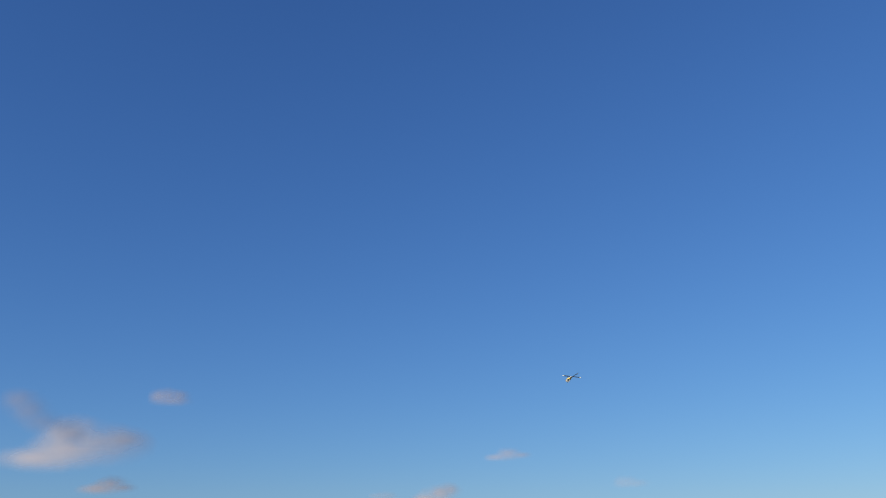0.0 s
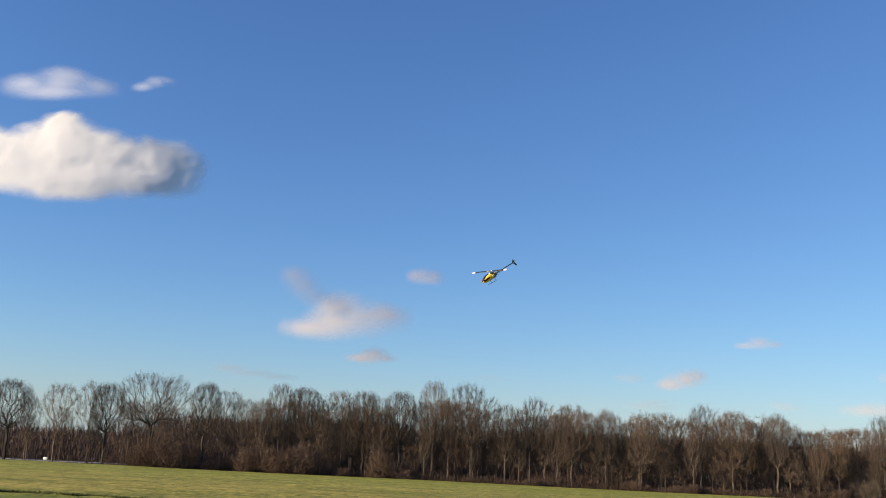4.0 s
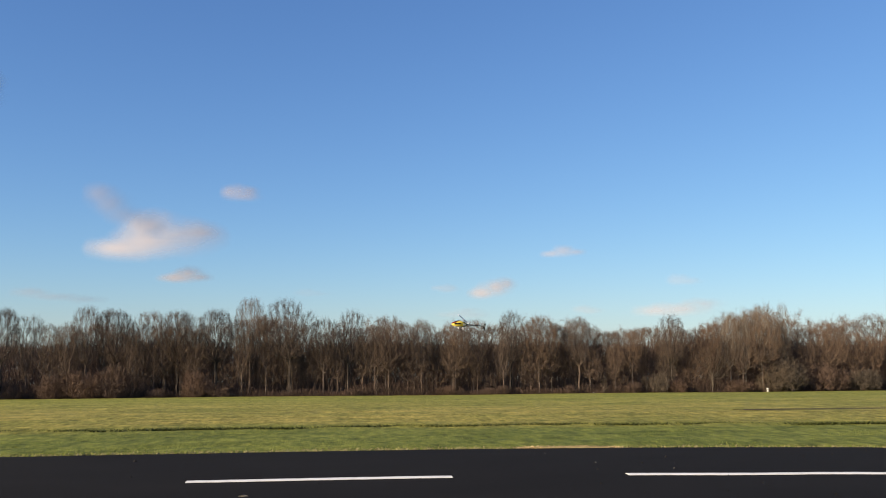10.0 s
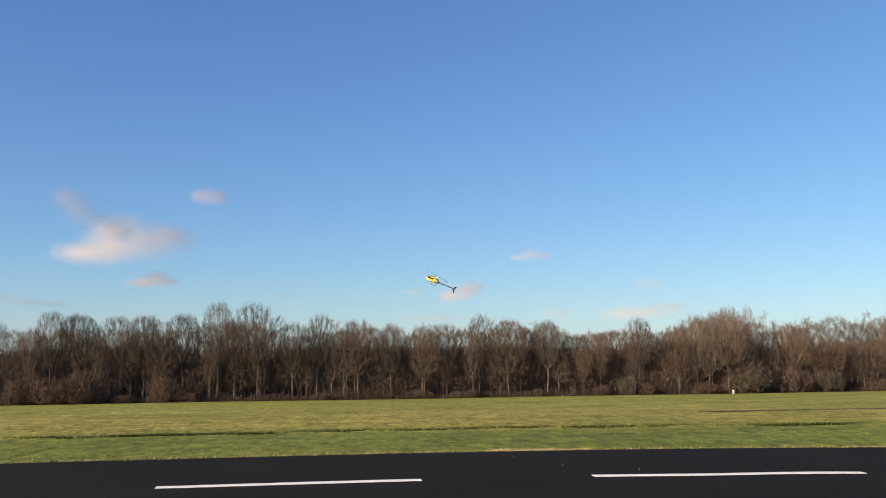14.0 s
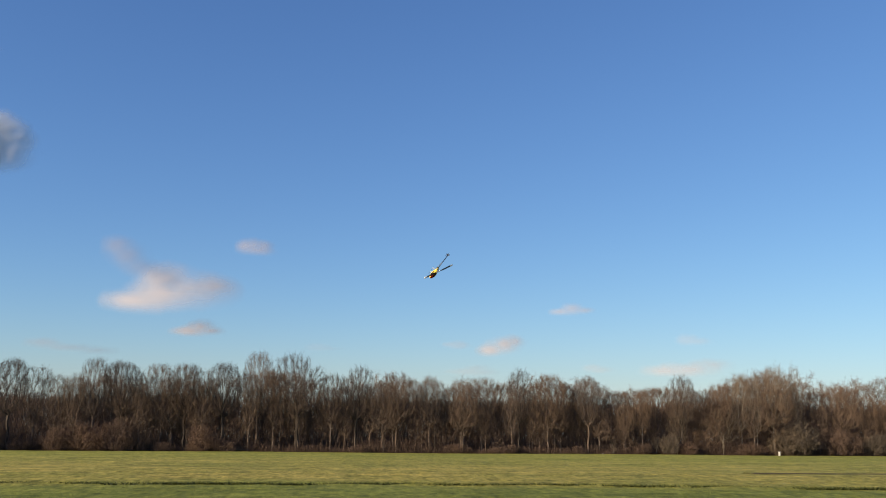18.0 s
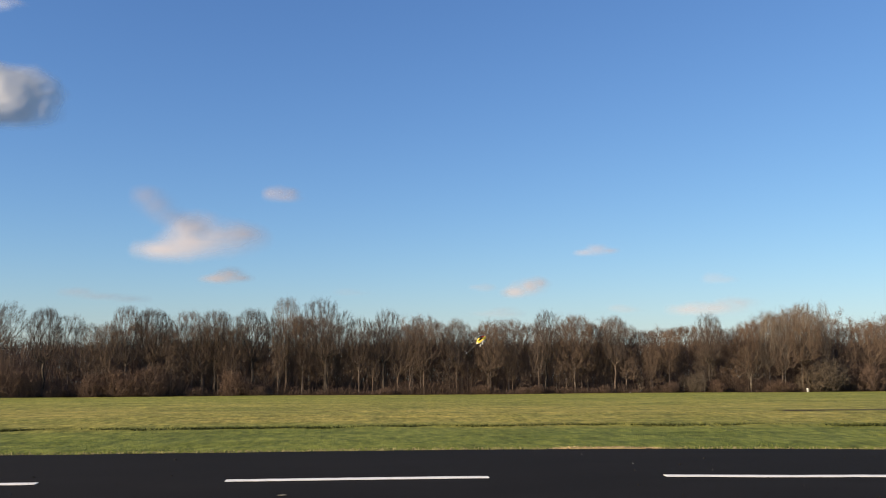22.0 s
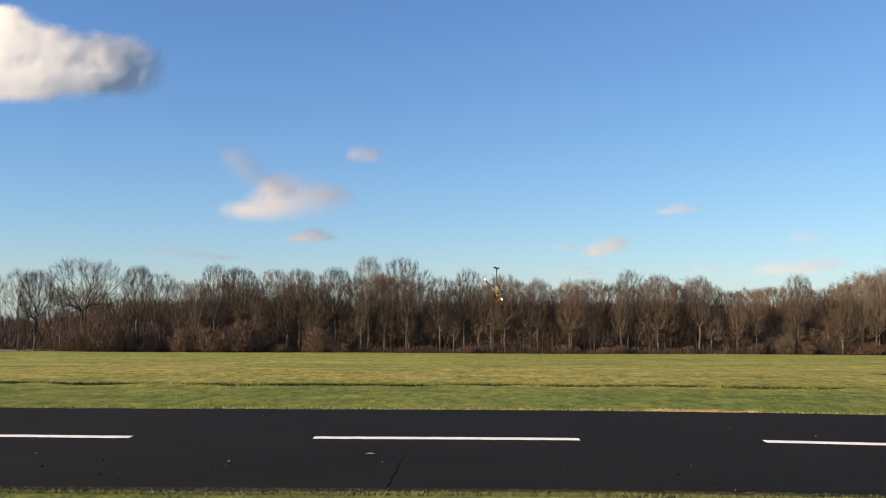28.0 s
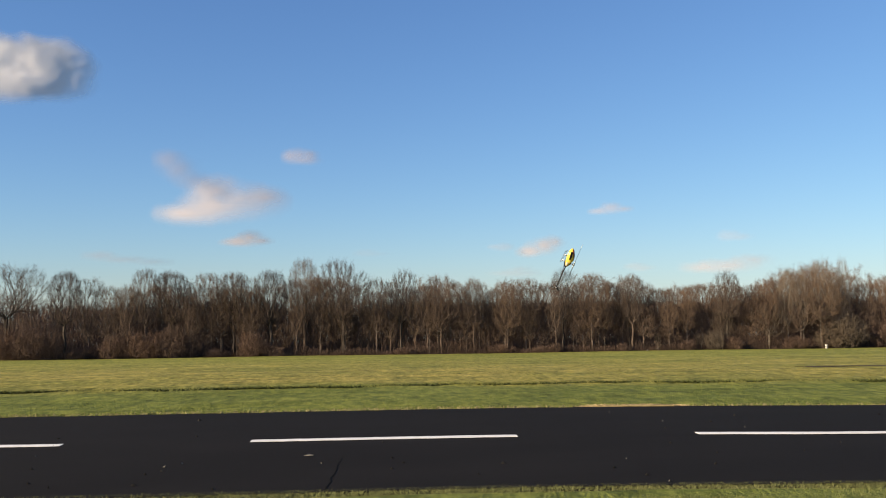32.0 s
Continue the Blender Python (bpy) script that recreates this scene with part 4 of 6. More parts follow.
def build_track():
    """A pale gravel track behind the thin trees at the wood's end."""
    xs = np.linspace(-0.80, -0.405, 60)
    v = []
    for a in xs:
        for y in (127.0, 131.0, 136.0):
            x = a * y
            v.append((x, y + 0.4 * math.sin(a * 40), float(ground_z(x, y)) + 0.03))
    f = [(i * 3 + j, i * 3 + 3 + j, i * 3 + 4 + j, i * 3 + 1 + j) for i in range(59) for j in range(2)]
    ob = new("track", mesh_of("track", v, f, simple("pale_gravel", (0.30, 0.31, 0.33), 0.95, grain=0.2, scale=0.8, spec=0.1), True))
    tagged(ob, "pale grey gravel track behind the trees", "track", kind="structure")


build_trees()
build_woodland()
build_bushes()
build_track()


def build_marker():
    """A small white marker post at the far side of the meadow."""
    x, y = 0.4938 * 119.2, 119.2
    post = new("marker_post")
    bm = bmesh.new()
    bmesh.ops.create_cube(bm, size=1.0, matrix=Matrix.LocRotScale((0, 0, 0.24), None, (0.28, 0.2, 0.52)))
    bmesh.ops.bevel(bm, geom=bm.edges[:], offset=0.03, segments=2, affect="EDGES")
    part("post", bm, WHITE, post)
    bm = bmesh.new()
    bmesh.ops.create_cube(bm, size=1.0, matrix=Matrix.LocRotScale((0, 0, 0.53), None, (0.32, 0.24, 0.05)))
    part("cap", bm, WHITE, post)
    post.matrix_basis = pose(x, y, float(ground_z(x, y)) + 0.03)
    tagged(post, "small white marker post standing in the meadow's edge", "post")
    # a low sign board on two legs by the track, and a bag under the trees
    x, y = -0.526 * 119.4, 119.4
    sign = new("sign")
    bm = bmesh.new()
    bmesh.ops.create_cube(bm, size=1.0, matrix=Matrix.LocRotScale((0, 0, 0.42), None, (0.55, 0.03, 0.32)))
    bmesh.ops.bevel(bm, geom=bm.edges[:], offset=0.008, segments=1, affect="EDGES")
    part("board", bm, WHITE, sign)
    for dx in (-0.2, 0.2):
        bm = bmesh.new()
        bmesh.ops.create_cube(bm, size=1.0, matrix=Matrix.LocRotScale((dx, 0.03, 0.27), None, (0.04, 0.04, 0.62)))
        part("leg", bm, STEEL, sign)
    sign.matrix_basis = pose(x, y, float(ground_z(x, y)) + 0.03)
    tagged(sign, "small blank white sign board at the wood's end", "sign")
    x, y = 0.2884 * 120.0, 120.0
    bag = new("bag")
    bm = bmesh.new()
    bmesh.ops.create_icosphere(bm, subdivisions=2, radius=0.11)
    for vert in bm.verts:
        vert.co = Vector((vert.co.x * 1.1, vert.co.y * 0.8, max(-0.07, vert.co.z * 1.15))) * (1 + 0.15 * noise.noise(vert.co * 9))
    part("sack", bm, simple("dirty_plastic", (0.28, 0.27, 0.25), 0.6), bag)
    bag.matrix_basis = pose(x, y, float(ground_z(x, y)) + 0.07)
    tagged(bag, "small crumpled grey bag at the foot of the wood", "bag")


build_marker()


# ---- clouds ----
def build_cloud(label, az, el, wide, tall, seed, opacity=1.0, drift=0.0, sink=0.0, lobes=None, firm=0.85, far=2800.0, vapour=None):
    """A heap of vapour: billows (across, up, half width, half height) merged into one shell that thins at its rim.
    wide and tall as slopes seen from the runway; drift and sink in slope a second."""
    sx, sz = wide * far / 2, tall * far / 2 * (1.0 if wide > 0.2 else 1.22)
    rng = random.Random(seed)
    if lobes is None:
        lobes = [(rng.uniform(-0.6, 0.5), rng.uniform(-0.3, 0.25), rng.uniform(0.35, 0.6), rng.uniform(0.4, 0.65)) for _ in range(4)] + [(0, -0.25, 0.8, 0.45)]
    steep = 0.75 if az < -0.4 else 0.35 if az < -0.05 else 0.30
    nu, nv = (110, 60) if wide > 0.12 else (56, 30)
    v, dens = [], []
    for j in range(nv + 1):
        for i in range(nu + 1):
            u, w = -1.4 + 2.8 * i / nu, -1.4 + 2.8 * j / nv
            grain = 1.5 if wide > 0.2 else 0.9
            p = Vector((u * sx / sz * grain + seed * 7.3, seed * 3.1, w * grain))
            big = noise.fractal(p, 1.0, 2.0, 5)
            total = 0.0
            for a, b, ra, rb in lobes:
                total += math.exp(5.0 * (1 - math.hypot((u - a) / ra, (w - b) / rb)))
            d = math.log(total + 1e-6) / 5.0
            d += (0.30 if w > -0.2 else 0.16) * big * (1.0 if wide > 0.1 else 0.75)
            # the side towards the sun slopes away in one long face, the other side turns from it
            turned, gentle = (u - 0.15 - 0.20 * w, 0.75) if wide > 0.2 else (u - 0.30 + 0.35 * w, 0.45)
            bend = gentle * math.log1p(math.exp(turned / gentle))
            ridge = (steep * u - (steep + (0.13 if wide > 0.2 else 0.32)) * bend) * sx - 0.45 * w * sz
            heap = (0.25 + 0.8 * min(1.0, max(0.0, d + 0.2))) * (0.10 if wide > 0.2 else 0.03) * sz + (0.02 * sz * noise.noise(p * 0.8) if wide > 0.2 else 0)
            v.append((u * sx, -heap - ridge, w * sz))
            rim = min(1.0, max(0.0, (1.4 - max(abs(u), abs(w))) / 0.4))
            blur = 1.0 - 0.35 * min(1.0, max(0.0, (u - 0.1) / 0.8))
            dens.append(min(1.0, firm * blur * d + 0.12) * rim - (1 - rim) * 0.6)
    n = nu + 1
    f = [(j * n + i, j * n + i + 1, (j + 1) * n + i + 1, (j + 1) * n + i) for j in range(nv) for i in range(nu)]
    me = mesh_of("cloud", v, f, vapour or CLOUD_SMALL, True)
    me.attributes.new("puff", "FLOAT", "POINT").data.foreach_set("value", dens)
    ob = new("cloud", me)
    me.attributes.new("cover", "FLOAT", "POINT").data.foreach_set("value", [opacity] * len(v))
    tagged(ob, label, "cloud", "fair-weather clouds")
    turn = -math.degrees(math.atan(az))
    CLOUDS.append((ob, [(t, pose((az + drift * (t - 15)) * far, far, 1.6 + (el + sink * (t - 15)) * far, 0, 0, turn)) for t in (0.0, 32.0)]))


CLOUDS = []


def build_clouds():
    white = "bright white cumulus cloud with a grey shaded side"
    pink = "small pinkish-white fair-weather cloud"
    thin = "thin grey-pink veil of cloud"
    veil = "thin white wisp of cloud above the cumulus"
    build_cloud(white, -0.512, 0.295, 0.30, 0.128, 23, 1.0, 0.0022, -0.0010, firm=2.0, vapour=CLOUD,
                lobes=[(-0.06, 0.28, 0.38, 0.72), (-0.66, 0.12, 0.55, 0.60), (0.34, 0.08, 0.36, 0.52), (0.67, 0.03, 0.40, 0.52), (-0.08, -0.44, 0.62, 0.46), (-0.7, -0.2, 0.6, 0.40), (0.57, -0.30, 0.44, 0.38)])
    build_cloud(veil, -0.530, 0.377, 0.160, 0.062, 2, 0.46, 0.0022, -0.0012, vapour=CLOUD, lobes=[(-0.6, 0.0, 0.4, 0.5), (-0.12, 0.05, 0.5, 0.55), (-0.1, 0.35, 0.42, 0.5), (-0.2, -0.3, 0.6, 0.35), (0.45, 0.05, 0.3, 0.5)])
    build_cloud(veil, -0.424, 0.376, 0.060, 0.034, 3, 0.30, 0.0022, -0.0012, vapour=CLOUD, lobes=[(-0.4, -0.2, 0.5, 0.4), (0.1, 0.2, 0.5, 0.5), (0.5, 0.4, 0.4, 0.3)])
    build_cloud(pink, -0.189, 0.1160, 0.148, 0.058, 4, 0.80, 0.0006, -0.0001, vapour=CLOUD_THIN,
                lobes=[(-0.55, -0.50, 0.55, 0.36), (-0.15, -0.22, 0.65, 0.62), (0.25, -0.05, 0.65, 0.58), (-0.10, 0.20, 0.45, 0.55), (0.62, 0.05, 0.5, 0.42)])
    build_cloud(thin, -0.238, 0.147, 0.060, 0.044, 5, 0.36, 0.0007, -0.0001, lobes=[(-0.45, 0.40, 0.6, 0.5), (0.0, 0.05, 0.7, 0.6), (0.5, -0.45, 0.7, 0.5)])
    build_cloud(pink, -0.0995, 0.1610, 0.050, 0.024, 6, 0.45, 0.0005, -0.0001)
    build_cloud(pink, -0.1605, 0.0715, 0.062, 0.021, 7, 0.72, 0.0004, -0.0001, lobes=[(-0.3, -0.35, 0.7, 0.45), (0.15, 0.0, 0.55, 0.7), (0.5, -0.3, 0.5, 0.4)])
    build_cloud(pink, 0.1742, 0.0585, 0.060, 0.029, 8, 0.68, -0.00013, lobes=[(-0.45, -0.35, 0.6, 0.40), (0.1, 0.0, 0.6, 0.6), (0.5, 0.2, 0.4, 0.55)])
    build_cloud(thin, 0.125, 0.058, 0.036, 0.013, 9, 0.20, 0.0003)
    build_cloud(pink, 0.2547, 0.101, 0.054, 0.019, 10, 0.42, -0.00018, lobes=[(-0.5, -0.3, 0.5, 0.4), (0.05, 0.0, 0.5, 0.7), (0.55, -0.2, 0.45, 0.35)])
    build_cloud(thin, 0.3895, 0.036, 0.110, 0.024, 11, 0.46, -0.0003, lobes=[(-0.45, -0.2, 0.6, 0.5), (0.1, -0.1, 0.6, 0.6), (0.5, 0.3, 0.4, 0.5)])
    build_cloud(thin, -0.290, 0.048, 0.095, 0.020, 12, 0.25, 0.0005, lobes=[(-0.6, 0.3, 0.45, 0.5), (0.0, -0.1, 0.6, 0.4), (0.6, -0.3, 0.5, 0.4)])
    build_cloud(thin, 0.398, 0.069, 0.050, 0.016, 13, 0.18, -0.0002)
    build_cloud(thin, -0.02, 0.052, 0.05, 0.010, 14, 0.08, 0.0004)
    build_cloud(thin, 0.135, 0.030, 0.07, 0.014, 15, 0.18, 0.0001)
    build_cloud(thin, 0.286, 0.034, 0.045, 0.012, 21, 0.18, 0.0)
    build_cloud(pink, 0.998, 0.106, 0.065, 0.029, 16, 0.40, 0.0003)
    build_cloud(thin, 1.003, 0.083, 0.11, 0.027, 17, 0.34, 0.0003)
    build_cloud(thin, 0.855, 0.067, 0.070, 0.026, 18, 0.32, 0.0003)
    build_cloud(thin, 0.872, 0.172, 0.045, 0.013, 19, 0.22, 0.0003)
    build_cloud(thin, 1.042, 0.155, 0.06, 0.018, 20, 0.14, 0.0003)


build_clouds()


# ---- model helicopter ----
def lofted(sections, n=20):
    """A smooth body through rings given as (x, half width, height below, height above, z of the widest line)."""
    bm = bmesh.new()
    rings = []
    for x, hw, lo, hi, z in sections:
        ring = []
        for k in range(n):
            a = 2 * math.pi * k / n
            c, s = math.cos(a), math.sin(a)
            ring.append(bm.verts.new((x, hw * c, z + (hi if s > 0 else lo) * s)))
        rings.append(ring)
    for a, b in zip(rings, rings[1:]):
        for k in range(n):
            bm.faces.new((a[k], a[(k + 1) % n], b[(k + 1) % n], b[k]))
    bm.faces.new(rings[0][::-1])
    bm.faces.new(rings[-1])
    bmesh.ops.recalc_face_normals(bm, faces=bm.faces[:])
    return bm


def bar(bm, a, b, r, n=8, r2=None):
    """A round bar between two points."""
    a, b = Vector(a), Vector(b)
    d = b - a
    m = Matrix.Translation((a + b) / 2) @ d.to_track_quat("Z", "Y").to_matrix().to_4x4()
    bmesh.ops.create_cone(bm, cap_ends=True, segments=n, radius1=r, radius2=r if r2 is None else r2, depth=d.length, matrix=m)


def block(bm, centre, size, bevel=0.0):
    got = bmesh.ops.create_cube(bm, size=1.0, matrix=Matrix.LocRotScale(centre, None, size))
    if bevel:
        edges = list({e for v in got["verts"] for e in v.link_edges})
        bmesh.ops.bevel(bm, geom=edges, offset=bevel, segments=2, affect="EDGES")


def plate(outline, y0, y1):
    """A flat plate cut to an outline in x and z."""
    bm = bmesh.new()
    a = [bm.verts.new((x, y0, z)) for x, z in outline]
    b = [bm.verts.new((x, y1, z)) for x, z in outline]
    bm.faces.new(a[::-1])
    bm.faces.new(b)
    n = len(a)
    for k in range(n):
        bm.faces.new((a[k], a[(k + 1) % n], b[(k + 1) % n], b[k]))
    bmesh.ops.recalc_face_normals(bm, faces=bm.faces[:])
    return bm


def blade_bm(r0, r1, chord, thick, cut0=0.0, cut1=1.0):
    """A rotor blade along +x with a rounded leading edge."""
    bm = bmesh.new()
    prof = [(-0.62, 0.0), (-0.3, 0.35), (0.1, 0.5), (0.3, 0.38), (0.38, 0.0), (0.3, -0.38), (0.1, -0.5), (-0.3, -0.35)]
    rings = []
    for f in np.linspace(cut0, cut1, 7):
        x = r0 + (r1 - r0) * f
        k = chord * (0.55 + 0.45 * min(1, f / 0.18)) * (1.0 if f < 0.97 else 0.8)
        rings.append([bm.verts.new((x, a * k, b * thick)) for a, b in prof])
    n = len(prof)
    for a, b in zip(rings, rings[1:]):
        for k in range(n):
            bm.faces.new((a[k], a[(k + 1) % n], b[(k + 1) % n], b[k]))
    bm.faces.new(rings[0][::-1])
    bm.faces.new(rings[-1])
    bmesh.ops.recalc_face_normals(bm, faces=bm.faces[:])
    return bm


CANOPY = [(0.430, 0.008, 0.008, 0.008, -0.045), (0.418, 0.036, 0.030, 0.030, -0.045), (0.385, 0.066, 0.056, 0.062, -0.04), (0.33, 0.092, 0.080, 0.094, -0.035),
          (0.26, 0.110, 0.098, 0.126, -0.03), (0.18, 0.116, 0.106, 0.150, -0.025), (0.10, 0.112, 0.102, 0.158, -0.02), (0.03, 0.096, 0.090, 0.142, -0.015),
          (-0.05, 0.074, 0.070, 0.108, -0.008), (-0.13, 0.050, 0.048, 0.070, 0.0), (-0.20, 0.030, 0.032, 0.038, 0.005)]


def patch_on_canopy(x0, x1, a0, a1, lift, taper=0.0):
    """A strip of skin lying just over the canopy, between two angles round its axis."""
    xs, keys = np.linspace(x0, x1, 12), sorted(CANOPY)
    bm = bmesh.new()
    grid = []
    for i, x in enumerate(xs):
        vals = [float(np.interp(x, [k[0] for k in keys], [k[j] for k in keys])) for j in range(1, 5)]
        squeeze = 1 - taper * i / 11
        mid = (a0 + a1) / 2
        row = []
        for a in np.linspace(mid + (a0 - mid) * squeeze, mid + (a1 - mid) * squeeze, 9):
            c, s = math.cos(radians(a)), math.sin(radians(a))
            row.append(bm.verts.new((x, (vals[0] + lift) * c, vals[3] + ((vals[2] if s > 0 else vals[1]) + lift) * s)))
        grid.append(row)
    for a, b in zip(grid, grid[1:]):
        for k in range(8):
            bm.faces.new((a[k], a[k + 1], b[k + 1], b[k]))
    bmesh.ops.solidify(bm, geom=bm.faces[:], thickness=-0.002)
    bmesh.ops.recalc_face_normals(bm, faces=bm.faces[:])
    return bm


def build_helicopter():
    heli = new("model_helicopter")
    tagged(heli, "yellow, red and black model helicopter with a two-blade rotor, flying", "helicopter")
    canopy = part("canopy", lofted(CANOPY), YELLOW, heli, "glossy yellow canopy")
    part("stripe", patch_on_canopy(0.424, 0.16, 24, 156, 0.003, 0.6), RED, canopy, "dark red flame over the nose")
    part("windscreen", patch_on_canopy(0.30, 0.06, 62, 118, 0.006, 0.5), BLACK, canopy, "black painted windscreen")
    for a0, a1 in ((2, 40), (140, 178)):
        part("window", patch_on_canopy(0.33, 0.06, a0, a1, 0.005, 0.5), BLACK, canopy, "black painted side window")
    part("belly", patch_on_canopy(0.30, -0.02, 214, 326, 0.003, 0.2), WHITE, canopy, "white belly panel")
    part("opening", patch_on_canopy(0.17, 0.0, 236, 304, 0.006, 0.1), BLACK, canopy, "black opening under the canopy")
    for a0, a1 in ((-30, 30), (150, 210)):
        part("stripe", patch_on_canopy(-0.04, -0.17, a0, a1, 0.004, 0.3), WHITE, canopy, "white rear flash")
    for y in (-0.034, 0.034):
        part("frame_plate", plate([(0.16, -0.10), (0.16, 0.02), (0.05, 0.11), (-0.08, 0.11), (-0.20, 0.03), (-0.22, -0.03), (-0.10, -0.10)], y - 0.003, y + 0.003), CARBON, heli)
    bm = bmesh.new()
    block(bm, (0.06, 0, -0.07), (0.20, 0.07, 0.055), 0.008)
    part("battery", bm, BLACK, heli)
    bm = bmesh.new()
    bar(bm, (0.02, 0, -0.02), (0.02, 0, 0.05), 0.035, 16)
    part("motor", bm, STEEL, heli)
    bm = bmesh.new()
    bar(bm, (-0.03, 0, 0.02), (-0.03, 0, 0.215), 0.008)
    part("mast", bm, STEEL, heli)
    bm = bmesh.new()
    bar(bm, (-0.14, 0, 0.0), (-0.95, 0, 0.035), 0.019, 12)
    part("tail_boom", bm, CARBON, heli)
    for y in (-0.045, 0.045):
        bm = bmesh.new()
        bar(bm, (-0.16, y, -0.07), (-0.55, y * 0.3, 0.012), 0.005)
        part("boom_support", bm, CARBON, heli)
    part("tail_fin", plate([(-0.90, 0.05), (-0.95, 0.15), (-1.00, 0.16), (-0.985, 0.03), (-1.01, -0.13), (-0.97, -0.15), (-0.915, 0.01)], -0.003, 0.003), CARBON, heli)
    bm = bmesh.new()
    block(bm, (-0.95, 0.0, 0.035), (0.05, 0.03, 0.045), 0.006)
    bar(bm, (-0.95, -0.045, 0.035), (-0.95, 0.01, 0.035), 0.006)
    part("tail_gearbox", bm, STEEL, heli)
    tail_rotor = new("tail_rotor")
    tail_rotor.parent = heli
    bm = bmesh.new()
    bar(bm, (0, -0.012, 0), (0, 0.012, 0), 0.014)
    part("hub", bm, STEEL, tail_rotor)
    for turn in (0, 180):
        bm = blade_bm(0.02, 0.14, 0.026, 0.004)
        bm.transform(pose(0, 0, 0, 90, 0, 0) if turn == 0 else pose(0, 0, 0, 90, 180, 0))
        part("blade", bm, CARBON, tail_rotor)
    tail_rotor.matrix_basis = pose(-0.95, -0.05, 0.035, 0, 35, 0)
    # skids
    for y in (-0.11, 0.11):
        bm = bmesh.new()
        bar(bm, (0.24, y, -0.205), (-0.13, y, -0.205), 0.007)
        bar(bm, (0.24, y, -0.205), (0.285, y, -0.185), 0.007)
        part("skid", bm, GREY, heli, "dark grey landing skid")
    for x in (0.13, -0.06):
        for y in (-1, 1):
            bm = bmesh.new()
            bar(bm, (x, y * 0.02, -0.128), (x, y * 0.075, -0.150), 0.013)
            bar(bm, (x, y * 0.075, -0.150), (x, y * 0.11, -0.205), 0.012)
            part("skid_strut", bm, WHITE, heli, "white landing gear strut")
    rotor = new("main_rotor")
    rotor.parent = heli
    bm = bmesh.new()
    block(bm, (0, 0, 0), (0.075, 0.045, 0.032), 0.006)
    bar(bm, (0, 0, -0.05), (0, 0, 0.03), 0.016)
    bar(bm, (0, 0, -0.062), (0, 0, -0.05), 0.045, 16)
    part("hub", bm, STEEL, rotor)
    for turn in (0, 180):
        bm = bmesh.new()
        block(bm, (0.085, 0, 0), (0.11, 0.04, 0.022), 0.005)
        bar(bm, (0.05, 0.05, -0.03), (0.05, 0.05, 0.0), 0.004)
        bm.transform(pose(0, 0, 0, 0, 0, turn))
        part("blade_grip", bm, STEEL, rotor)
        bm = blade_bm(0.12, 0.80, 0.072, 0.009, 0.0, 0.80)
        bm.transform(pose(0, 0, 0, 0, 0, turn) @ pose(0, 0, 0, 5, 0, 0))
        blade = part("blade", bm, CARBON, rotor, "black carbon rotor blade")
        bm = blade_bm(0.12, 0.80, 0.072, 0.009, 0.8005, 1.0)
        bm.transform(pose(0, 0, 0, 0, 0, turn) @ pose(0, 0, 0, 5, 0, 0))
        part("tip", bm, WHITE, blade, "white blade tip")
    rotor.matrix_basis = pose(-0.03, 0, 0.215)
    return heli, rotor, tail_rotor


heli, main_rotor, tail_rotor = build_helicopter()


